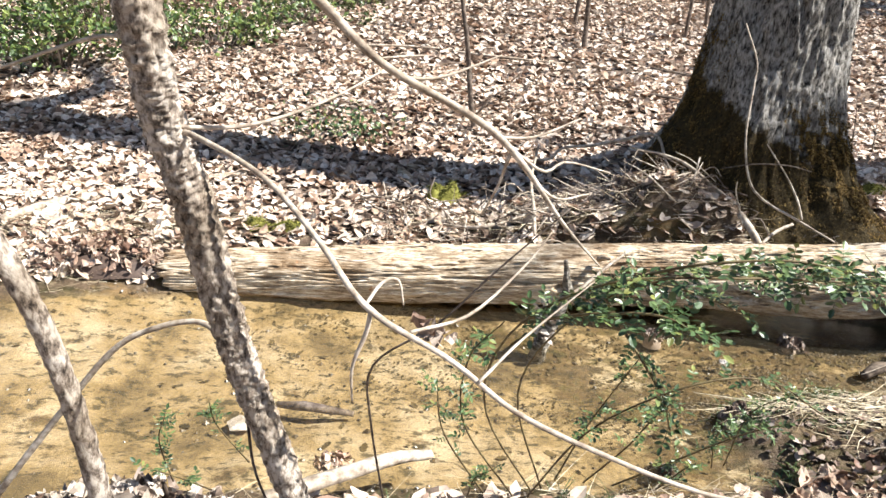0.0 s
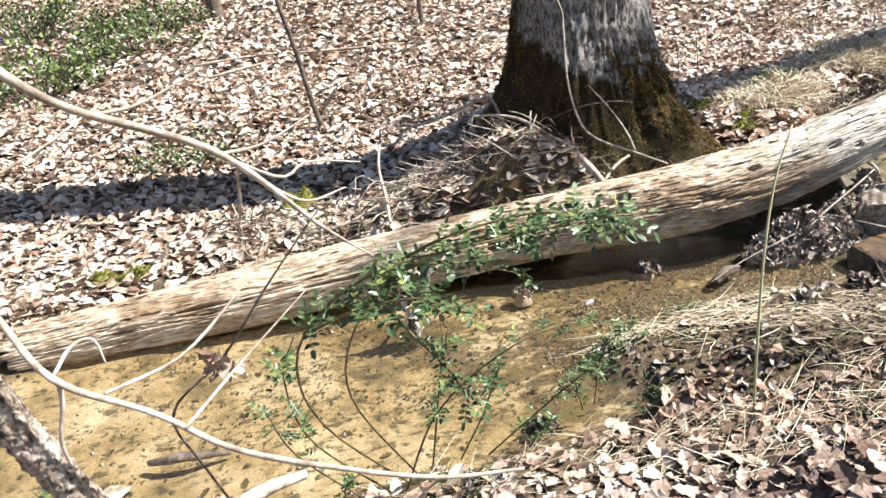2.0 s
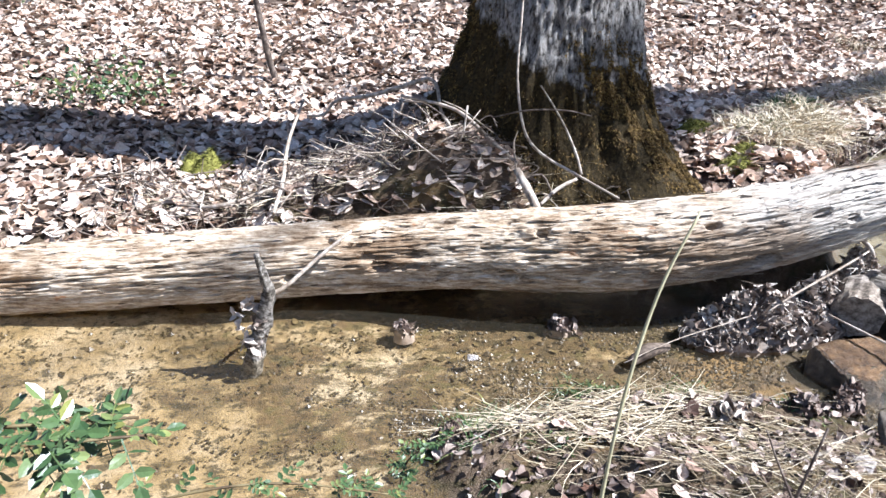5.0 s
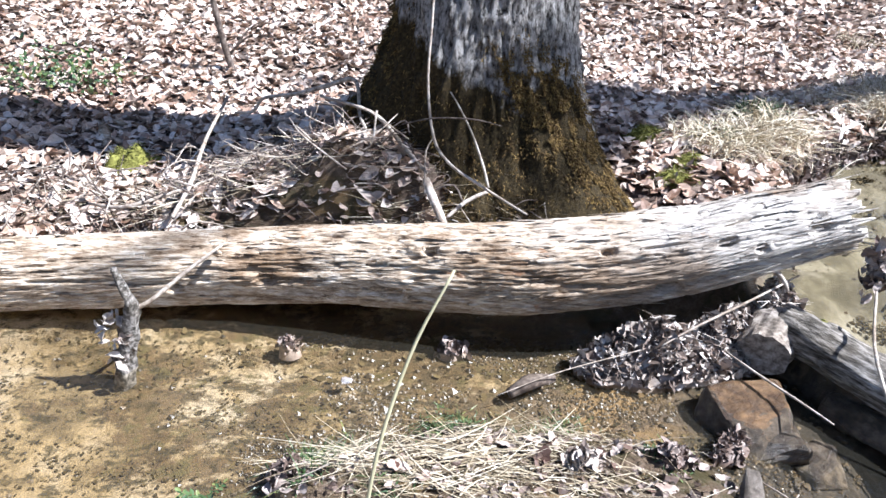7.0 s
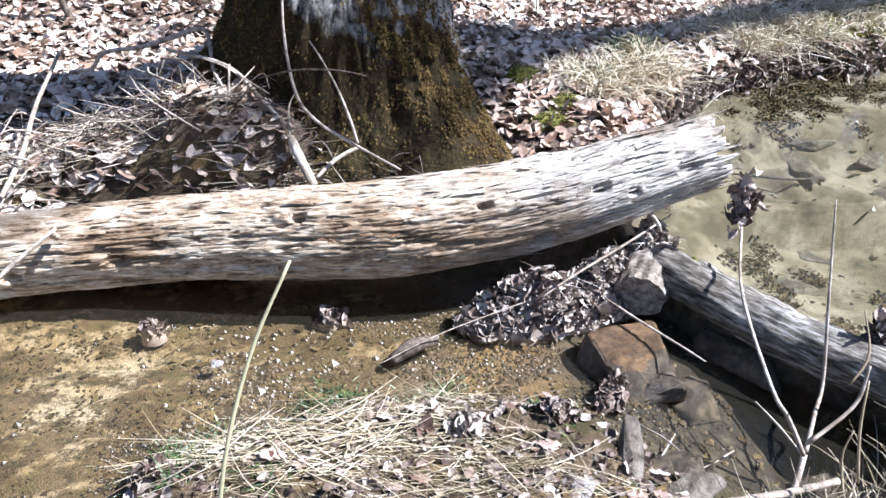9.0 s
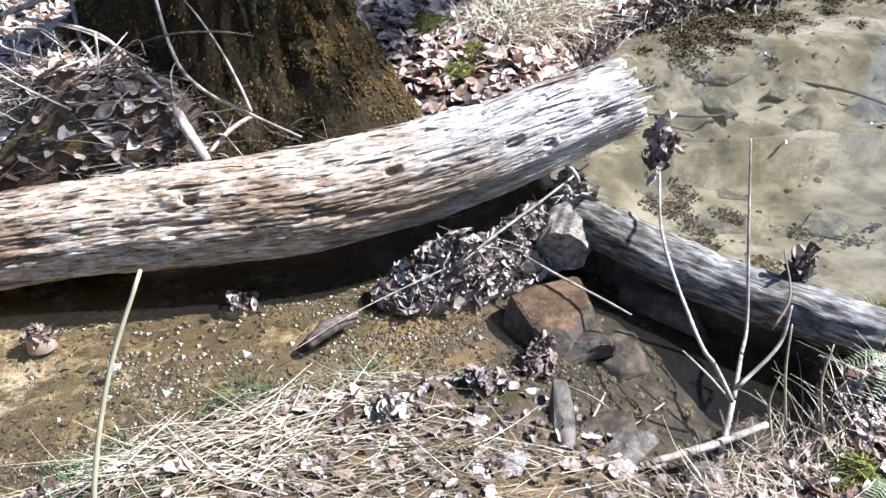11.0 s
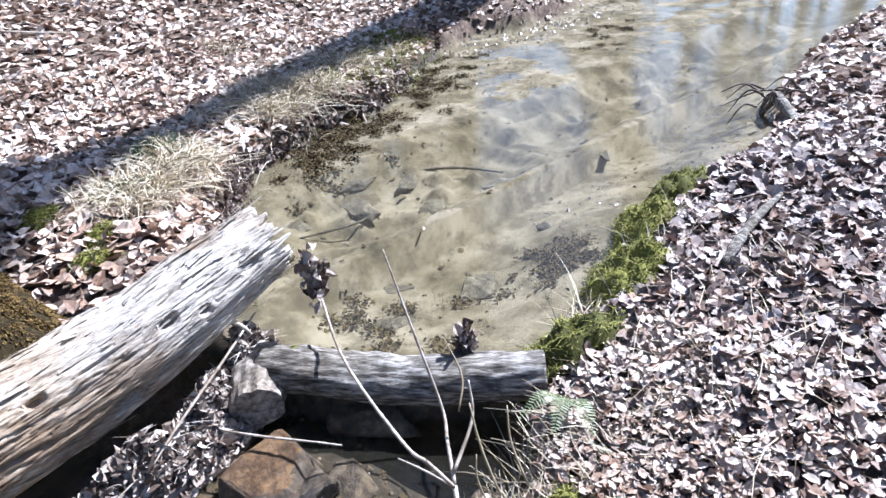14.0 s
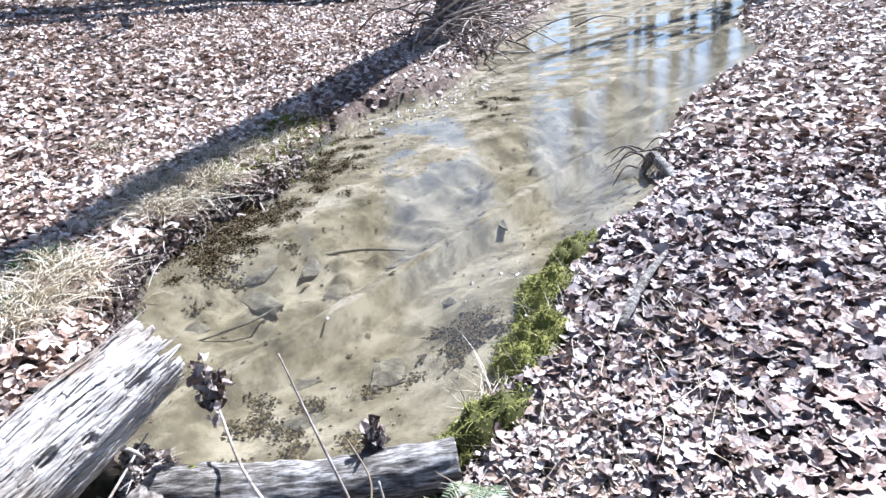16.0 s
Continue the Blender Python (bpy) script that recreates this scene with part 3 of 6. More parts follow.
def stone(x, y, sx, sy, sz, turn, mat, label, z=None, tilt=(0, 0), seed=0, name="stone"):
    """A broken, flat-faced stone."""
    rng = np.random.RandomState(seed + 40)
    bm = bmesh.new()
    for _ in range(13):
        d = Vector(rng.normal(0, 1, 3)).normalized()
        s = max(abs(d.x), abs(d.y), abs(d.z)) ** 0.9
        bm.verts.new((d.x / s * sx / 2, d.y / s * sy / 2, d.z / s * sz / 2))
    hull = bmesh.ops.convex_hull(bm, input=bm.verts[:])
    bmesh.ops.delete(bm, geom=[v for v in bm.verts if not v.link_faces], context="VERTS")
    bmesh.ops.bevel(bm, geom=bm.edges[:], offset=min(sx, sy, sz) * 0.06, segments=1, affect="EDGES")
    bmesh.ops.triangulate(bm, faces=bm.faces[:])
    bmesh.ops.subdivide_edges(bm, edges=bm.edges[:], cuts=2, use_grid_fill=True)
    wear = min(sx, sy, sz) * 0.07
    bm.normal_update()
    for v in bm.verts:
        v.co += v.normal * wear * (noise.noise(v.co * 16 + Vector((seed, 0, 0))) + 0.5 * noise.noise(v.co * 45))
    me = bpy.data.meshes.new(name)
    bm.to_mesh(me)
    bm.free()
    me.materials.append(mat)
    ob = thing(name, me, label, "stone")
    ob.matrix_world = pose(x, y, (ground_z(x, y) + sz * 0.25) if z is None else z, tilt[0], tilt[1], turn)
    return ob


# ---- the fallen log across the bank ----
LOG_PTS = [(-2.02, 3.02, -0.10), (-0.65, 3.08, -0.02), (0.4, 3.14, 0.045), (1.0, 3.11, 0.095), (1.7, 3.03, 0.155), (2.3, 3.04, 0.245), (2.72, 3.08, 0.35), (3.0, 3.1, 0.42)]
LOG_R = [0.13, 0.162, 0.165, 0.177, 0.192, 0.184, 0.16, 0.14]


def build_log():
    n, sides = 640, 250
    c = curve(LOG_PTS, n)
    rr = np.interp(np.linspace(0, 1, n), np.linspace(0, 1, len(LOG_R)), LOG_R)
    verts, faces = [], []
    holes = [(2.27, -0.35, 0.035), (2.86, 0.35, 0.03), (2.5, 0.55, 0.022), (0.62, 0.1, 0.03), (2.62, 0.2, 0.014), (2.05, 0.75, 0.02), (0.2, -0.1, 0.02), (1.2, -0.25, 0.03), (1.35, 0.9, 0.02)]
    for i in range(n):
        t = (c[min(i + 1, n - 1)] - c[max(i - 1, 0)]).normalized()
        front = Vector((t.y, -t.x, 0)).normalized()
        up = front.cross(t) * -1
        if up.z < 0:
            up = -up
        for k in range(sides):
            a = 2 * math.pi * k / sides
            ca, sa = math.cos(a), math.sin(a)
            x = c[i].x
            q = Vector((x * 1.7, ca * 2.6, sa * 2.6))
            wave = 0.5 * noise.noise(Vector((x * 2.0, ca * 2, sa * 2)))
            u, w = ca + 0.10 * wave, sa + 0.10 * wave
            crack = max(0, 1 - abs(noise.noise(Vector((x * 1.5 + 0.4 * sa, u * 8, w * 8)))) / 0.10)
            seam = max(0, 1 - abs(noise.noise(Vector((x * 3.2 + 5, u * 23, w * 23)))) / 0.14)
            fib = noise.noise(Vector((x * 5.0, ca * 48, sa * 48)))
            old = 1 - float(step(1.5, 2.5, x + 0.3 * wave))
            plate = math.floor(2.6 * noise.noise(Vector((x * 3.0 + 3, u * 5.5, w * 5.5)))) / 2.6
            pit = max(0, noise.noise(Vector((x * 8.5 + 7, ca * 10.5, sa * 10.5))) + 0.4 * noise.noise(Vector((x * 22, ca * 27, sa * 27))) - 0.20)
            deep = max(0, noise.noise(Vector((x * 2.6 + 7, ca * 5.5, sa * 5.5))) - 0.27)
            r = rr[i] * (1.03 + 0.09 * noise.noise(q) - 0.14 * crack * (0.3 + max(0, noise.noise(q * 2.1))) - 0.05 * seam + 0.03 * fib + 0.05 * plate - (0.05 + 0.17 * old) * pit - 0.36 * deep)
            for hx, ha, hr in holes:
                d2 = ((x - hx) / hr) ** 2 * 0.45 + ((math.atan2(math.sin(a - ha), math.cos(a - ha)) * rr[i]) / hr) ** 2
                if d2 < 4:
                    r -= rr[i] * 0.34 * math.exp(-d2 * d2)
            shift = 0.0
            if i > n - 10:
                shift = (i - n + 10) / 9 * (0.09 * noise.noise(Vector((ca * 5, sa * 5, 1))) + 0.05 * noise.noise(Vector((ca * 15, sa * 15, 4))))
            if i < 8:
                shift = -(8 - i) / 8 * 0.12 * noise.noise(Vector((ca * 4, sa * 4, 9)))
            verts.append(c[i] + front * (ca * r) + up * (sa * r) + t * shift)
    for i in range(n - 1):
        for k in range(sides):
            k2 = (k + 1) % sides
            faces.append((i * sides + k, (i + 1) * sides + k, (i + 1) * sides + k2, i * sides + k2))
    for end, i0, sign in ((0, 0, 1), (n - 1, (n - 1) * sides, -1)):
        ax = (c[1] - c[0]).normalized() if end == 0 else (c[-2] - c[-1]).normalized()
        prev = [i0 + k for k in range(sides)]
        for ring, (rad, dep) in enumerate(((0.8, -0.01), (0.62, 0.06), (0.3, 0.12))):
            start = len(verts)
            for k in range(sides):
                v = verts[i0 + k]
                j = 0.03 * noise.noise(v * 22)
                verts.append(c[end] + (v - c[end]) * rad + ax * (dep + j))
            cur = list(range(start, start + sides))
            for k in range(sides):
                k2 = (k + 1) % sides
                quad = (prev[k], prev[k2], cur[k2], cur[k])
                faces.append(quad if sign > 0 else quad[::-1])
            prev = cur
        faces.append(tuple(prev if sign > 0 else prev[::-1]))
    root = thing("fallen_log", None, "weathered barkless fallen log with cracked pale wood", "log")
    piece("trunk", mesh_of("trunk", verts, faces, M_LOG, True), root)
    rng = np.random.RandomState(3)
    # lifted splinters and shreds of the outer wood
    g = Geo()
    for _ in range(900):
        s = rng.rand()
        i = int(s * (n - 12)) + 4
        a = rng.uniform(-1.0, 2.2)
        k = int(a / (2 * math.pi) * sides) % sides
        b = Vector(verts[i * sides + k])
        out = (b - c[i]).normalized()
        t = (c[i + 1] - c[i]).normalized()
        l, w = rng.uniform(0.03, 0.14), rng.uniform(0.003, 0.010)
        side = out.cross(t).normalized()
        l0 = out * 0.001
        tip = b + t * l * rng.choice([-1, 1]) + out * rng.uniform(0.002, 0.014)
        g.add([b - side * w + l0, b + side * w + l0, tip + side * w * 0.3, tip - side * w * 0.3, b - side * w - out * 0.012, b + side * w - out * 0.012], [(0, 1, 2, 3), (1, 0, 4, 5)])
    tagged(piece("splinter_wood", g.mesh("splinter_wood", M_LOG), root), kind="stuff")
    for x, a, rad in ((1.69, 0.62, 0.045), (1.47, 0.40, 0.028), (1.80, 0.78, 0.024)):
        i = min(range(n), key=lambda j: abs(c[j].x - x))
        k = int(a / (2 * math.pi) * sides)
        ctr = Vector(verts[i * sides + k])
        out = (ctr - c[i]).normalized()
        t = (c[i + 1] - c[i]).normalized()
        side = out.cross(t)
        vs = [ctr + out * 0.006]
        for j in range(14):
            b = 2 * math.pi * j / 14
            e = 1 + 1.1 * noise.noise(Vector((math.cos(b) * 2 + x * 5, math.sin(b) * 2, 1)))
            vs.append(ctr + t * math.cos(b) * rad * 1.3 * e + side * math.sin(b) * rad * e + out * 0.002)
        fs = [(0, 1 + j, 1 + (j + 1) % 14) for j in range(14)]
        piece("rotten_patch", mesh_of("rotten_patch", vs, fs, M_ROT), root, "crumbling orange rotten wood")
    stick("branch_stub", [(0.40, 3.0, 0.19), (0.42, 2.96, 0.215), (0.45, 2.93, 0.225)], [0.017, 0.014, 0.008], M_LOG, "short dark branch stub", parent=root)
    stick("branch_stub", [(2.72, 2.96, 0.24), (2.76, 2.93, 0.20), (2.78, 2.92, 0.16)], [0.012, 0.009, 0.006], M_TWIG, "short pale branch stub", parent=root)


build_log()


# ---- the small log that dams the pool ----
def build_dam():
    root = thing("dam_log", None, "grey barked log lying across the stream, its sawn end pale", "log")
    pts = [(2.76, 2.86, 0.025), (2.86, 2.75, 0.03), (3.00, 2.56, 0.01), (3.16, 2.34, 0.015), (3.32, 2.16, 0.03), (3.46, 2.01, 0.04)]
    v, f = tube(pts, [0.09, 0.095, 0.092, 0.092, 0.092, 0.086], 110, 40, 0.13, 2.6, 9, 2.0)
    piece("trunk", mesh_of("trunk", v, f, M_SLOG, True), root)
    # the thick sawn stub that faces the bank
    s = [(2.66, 2.74, -0.03), (2.69, 2.79, -0.02), (2.75, 2.86, 0.0), (2.84, 2.96, 0.0)]
    v, f = tube(s, [0.10, 0.104, 0.102, 0.08], 24, 26, 0.16, 2.2, 10, 5.0)
    piece("sawn_stub", mesh_of("sawn_stub", v, f, M_CUT), root, "pale grey sawn stub")


build_dam()


# ---- the large oak ----
def build_oak():
    root = thing("oak_tree", None, "large old oak with dark ridged bark and a flared mossy base", "tree")
    cx, cy = 1.57, 4.24
    zs = np.concatenate([np.linspace(-0.25, 1.7, 118), np.linspace(1.7, 11, 40)])
    sides = 230
    flares = [(-2.85, 0.24, 0.32, 0.55), (-0.88, 0.46, 0.40, 0.10), (-0.2, 0.12, 0.4, 0.1), (-1.75, 0.16, 0.4, 0.1), (1.2, 0.4, 0.4, 0.2), (2.6, 0.4, 0.35, 0.3)]
    verts, faces = [], []
    for z in zs:
        zz = max(z, 0)
        core = 0.31 + 0.33 * math.exp(-zz / 1.15) - 0.006 * zz
        for k in range(sides):
            a = 2 * math.pi * k / sides
            fl = 0
            for fa, am, wd, hold in flares:
                d = math.atan2(math.sin(a - fa), math.cos(a - fa))
                fl += am * math.exp(-(d / wd) ** 2) * math.exp(-max(z + 0.1 - hold, 0) / 0.30)
            ca, sa = math.cos(a), math.sin(a)
            rid = abs(noise.noise(Vector((ca * 9, sa * 9, z * 3.2)))) + 0.6 * abs(noise.noise(Vector((ca * 21, sa * 21, z * 9.5))))
            r = core + fl + 0.05 * noise.noise(Vector((ca * 1.5, sa * 1.5, z * 0.8))) + 0.06 * (0.35 - rid)
            verts.append((cx + r * ca - 0.02 * zz, cy + r * sa + 0.015 * zz, z + 0.10))
    n = len(zs)
    for i in range(n - 1):
        for k in range(sides):
            k2 = (k + 1) % sides
            faces.append((i * sides + k, i * sides + k2, (i + 1) * sides + k2, (i + 1) * sides + k))
    faces.append(tuple((n - 1) * sides + k for k in range(sides)))
    def mossy(a, z):
        """How thick the moss grows at an angle and a height: gold on the sunny buttress, thin elsewhere."""
        d = a + 0.48 + 1.05 * z
        gold = math.exp(-(d / (0.30 if d < 0 else 0.44)) ** 4) * step(0.9, 0.45, z)
        rim = 0.4 * math.exp(-((a + 2.95) / 0.30) ** 2) * step(1.5, 0.7, z)
        return float(max(gold, rim, 0.05 * step(0.7, 0.3, z)))

    trunk = mesh_of("trunk", verts, faces, M_OAK, True)
    # darkest low and to the left: moss, with the foot's shade painted in
    moss_shade = [0.0] * len(verts)
    for i, z in enumerate(zs):
        for k in range(sides):
            a = (2 * math.pi * k / sides + math.pi) % (2 * math.pi) - math.pi
            moss_shade[i * sides + k] = max(mossy(a, z), float(step(0.80, 0.42, z + 0.30 * (a + 1.6))))
    trunk.attributes.new("moss_shade", "FLOAT", "POINT").data.foreach_set("value", np.array(moss_shade, dtype=np.float32))
    piece("trunk", trunk, root)
    rng = np.random.RandomState(12)
    base, way, ln = [], [], []
    while len(base) < 42000:
        i, a = rng.randint(10, 105), rng.uniform(-3.14, 0.3)
        z = zs[i]
        clump = noise.noise(Vector((a * 11, z * 13, 2))) + 0.6 * noise.noise(Vector((a * 31, z * 31, 5)))
        if rng.rand() > mossy(a, z) or clump < 0.02:
            continue
        k = int((a % (2 * math.pi)) / (2 * math.pi) * sides) % sides
        j = i * sides + k
        p = Vector(verts[j]).lerp(Vector(verts[j + sides]), rng.rand()).lerp(Vector(verts[i * sides + (k + 1) % sides]), rng.rand() * 0.8)
        out = Vector((math.cos(a), math.sin(a), 0))
        base.append(p + out * (0.004 + 0.02 * max(clump, 0)))
        way.append(out * 0.8 + Vector((rng.normal() * 0.6, rng.normal() * 0.6, rng.normal() * 0.6 - 0.2)))
        ln.append(rng.uniform(0.006, 0.017))
    tagged(piece("bark_moss", blades(base, way, ln, 0.0032, rng, 0.4, 2).mesh("bark_moss", M_BROWNMOSS), root, "brown-gold moss on the bark"), kind="stuff")
    for a, z0, l in ((0.4, 7.5, 4), (2.2, 8.5, 4), (-1.8, 9.0, 4.5), (3.4, 9.8, 4), (1.2, 10.4, 5), (5.2, 10.6, 4)):
        d = Vector((math.cos(a), math.sin(a), 0))
        o = Vector((cx - 0.2, cy + 0.15, z0))
        v, f = tube([o, o + d * l * 0.4 + Vector((0, 0, l * 0.3)), o + d * l * 0.7 + Vector((0, 0, l * 0.8)), o + d * l + Vector((0, 0, l * 1.2))], [0.2, 0.13, 0.08, 0.02], 14, 9, 0.06)
        piece("limb", mesh_of("limb", v, f, M_TREE, True), root)


build_oak()


# ---- leaf litter ----
def litter():
    rng = np.random.RandomState(21)

    def sample(n, x0, x1, y0, y1, keep):
        x, y = rng.uniform(x0, x1, n), rng.uniform(y0, y1, n)
        z, dp, dl = height(x, y)
        ok = rng.rand(n) < keep(x, y, dp, dl)
        oak = np.hypot(x - 1.57, y - 4.24) > 0.66
        ok &= oak
        return np.stack([x, y, z], 1)[ok]

    dry = lambda x, y, dp, dl: ((dp > 0.06) & (dl > 0.10)).astype(float)

    def near_keep(x, y, dp, dl):
        k = dry(x, y, dp, dl)
        bar = inside([(0.8, 1.62), (1.6, 1.45), (2.35, 1.55), (2.75, 1.75), (2.6, 2.6), (0.8, 2.6)], x, y)
        k = np.where(bar, k * 0.10, k)
        k = k * np.where((y < 2) & (x < 0.6), 0.5, np.where((y < 2) & (x < 2.4), 0.85, 1.0))
        root_zone = (y > 3.3) & (y < 4.05) & (x > -0.7) & (x < 2.3)
        low = inside([(7.0, 6.5), (8.4, 5.8), (10.4, 6.8), (9.5, 7.6), (7.9, 7.0)], x, y)
        return np.where(root_zone, k, np.where(low, k * 0.45, k))

    groups = []
    pts = sample(27000, 0.2, 7.5, -1.2, 2.6, near_keep)
    # most leaves in an ellipse by the pool take the darker material
    wet = rng.rand(len(pts)) < 0.75 * np.exp(-(((pts[:, 0] - 4.9) / 1.5) ** 4 + ((pts[:, 1] - 1.75) / 0.75) ** 4))
    dark_pts, pts = pts[wet], pts[~wet]
    dark_group = (dark_pts, 0.05 + 0.08 * rng.rand(len(dark_pts)) ** 1.3, "oak", 0.42)
    groups.append((pts, (0.04 + 0.085 * rng.rand(len(pts)) ** 1.4) * np.where(pts[:, 0] < 2.4, 0.75, 1.0), "oak", 0.40))
    pts = sample(36000, -4.5, 7.5, 3.2, 7.6, near_keep)
    groups.append((pts, rng.uniform(0.055, 0.12, len(pts)), "beech", 0.42))
    pts = sample(15000, 7.5, 16, 0.0, 12, near_keep)
    groups.append((pts, rng.uniform(0.07, 0.13, len(pts)), "far", 0.38))
    pts = sample(40000, -9, 14, 7.6, 17, dry)
    groups.append((pts, rng.uniform(0.08, 0.14, len(pts)), "far", 0.38))
    pts = sample(4200, -6, -1.85, 2.6, 3.25, dry)
    groups.append((pts, rng.uniform(0.05, 0.11, len(pts)), "beech", 0.5))
    pts = sample(8000, -9, -4.5, 2.5, 7.6, dry)
    groups.append((pts, rng.uniform(0.08, 0.13, len(pts)), "far", 0.38))
    pts = sample(38000, -9, 9, -8, 1.6, lambda x, y, dp, dl: dry(x, y, dp, dl) * ~((x > 0.2) & (x < 7.5) & (y > -1.2)))
    groups.append((pts, rng.uniform(0.08, 0.13, len(pts)), "far", 0.38))
    pts = sample(16000, -12, 14, 17, 30, dry)
    groups.append((pts, rng.uniform(0.12, 0.2, len(pts)), "far", 0.38))
    pts = sample(16000, 12, 30, 6, 26, dry)
    groups.append((pts, rng.uniform(0.10, 0.18, len(pts)), "far", 0.38))
    pts = sample(9000, 15.5, 32, -6, 7, dry)
    groups.append((pts, rng.uniform(0.10, 0.18, len(pts)), "far", 0.38))
    pts = sample(7000, 2.75, 4.3, 0.7, 2.0, lambda x, y, dp, dl: dry(x, y, dp, dl) * np.exp(-((x - 3.35) / 0.5) ** 2 - ((y - 1.45) / 0.4) ** 2))
    pts[:, 2] += 0.02
    groups.append((pts, rng.uniform(0.018, 0.055, len(pts)), "beech", 0.4))
    root = None
    for title, part_groups, mat, label in (("damp_litter", [dark_group], M_DARKLEAF, "dark brown oak leaves along the pool's edge"), ("beech_litter", groups[1:], M_LEAF, "pale dry fallen leaves covering the wooded slope, toned for its bright sun"), ("leaf_litter", groups[:1], M_OAKLEAF, "dry brown fallen oak leaves covering the near bank")):
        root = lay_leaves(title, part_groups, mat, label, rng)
    # single leaves on top of the near bank
    shapes = []
    for j in range(6):
        v, f = scatter_leaves(np.zeros((1, 3)), [0.1], "oak", rng, 0.1, 1.4, np.zeros(1))
        shapes.append(mesh_of("leaf", v, f, M_OAKLEAF))
    spots = sample(1500, 2.9, 5.0, 0.9, 2.2, near_keep)[:280]
    for j, p in enumerate(spots):
        ob = piece("leaf", shapes[j % 6], root)
        s = rng.uniform(0.45, 0.95)
        ob.matrix_world = pose(p[0], p[1], p[2] + 0.028, rng.normal() * 15, rng.normal() * 15, rng.uniform(0, 360)) @ Matrix.Scale(s, 4)


def lay_leaves(title, groups, mat, label, rng):
    allv, allf, n = [], [], 0
    for pts, size, kind, tilt in groups:
        pts[:, 2] += 0.006 + np.abs(rng.normal(0, 0.012, len(pts)))
        v, f = scatter_leaves(pts, size, kind, rng, tilt, 0.45 if kind == "oak" else 0.7)
        allv.append(v)
        allf += [tuple(i + n for i in q) for q in f]
        n += len(v)
    me = mesh_of(title, np.concatenate(allv), allf, mat)
    return thing(title, me, label, "fallen leaves", kind="stuff")


litter()

# ---- stones, bed and debris of the stream ----
def wedge_rock(x, y):
    """A wedge of rock: one broad rust-orange face tipped to the sky, dark steep sides."""
    bm = bmesh.new()
    for p in ((-0.20, 0.10, 0.05), (0.09, 0.15, 0.10), (0.13, 0.02, 0.07), (-0.12, -0.08, 0.02), (0.02, -0.10, 0.0), (-0.24, 0.0, -0.14), (0.02, -0.24, -0.16), (0.20, -0.16, -0.15), (0.24, 0.05, -0.15), (0.10, 0.22, -0.15), (-0.18, 0.18, -0.15)):
        bm.verts.new(p)
    bmesh.ops.convex_hull(bm, input=bm.verts[:])
    bmesh.ops.bevel(bm, geom=bm.edges[:], offset=0.008, segments=1, affect="EDGES")
    bmesh.ops.triangulate(bm, faces=bm.faces[:])
    bmesh.ops.subdivide_edges(bm, edges=bm.edges[:], cuts=4, use_grid_fill=True)
    bm.normal_update()
    for v in bm.verts:
        v.co += v.normal * (0.012 * noise.noise(v.co * 11) + 0.007 * noise.noise(v.co * 31))
    bm.normal_update()
    # upward faces take the orange material, steeper ones the dark
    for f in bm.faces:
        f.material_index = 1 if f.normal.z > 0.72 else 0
    me = bpy.data.meshes.new("rock")
    bm.to_mesh(me)
    bm.free()
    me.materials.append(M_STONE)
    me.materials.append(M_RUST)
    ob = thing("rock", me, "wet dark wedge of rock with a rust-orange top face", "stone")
    ob.matrix_world = pose(x + 0.05, y - 0.03, -0.10, 0, 0, -12) @ Matrix.Scale(0.84, 4)


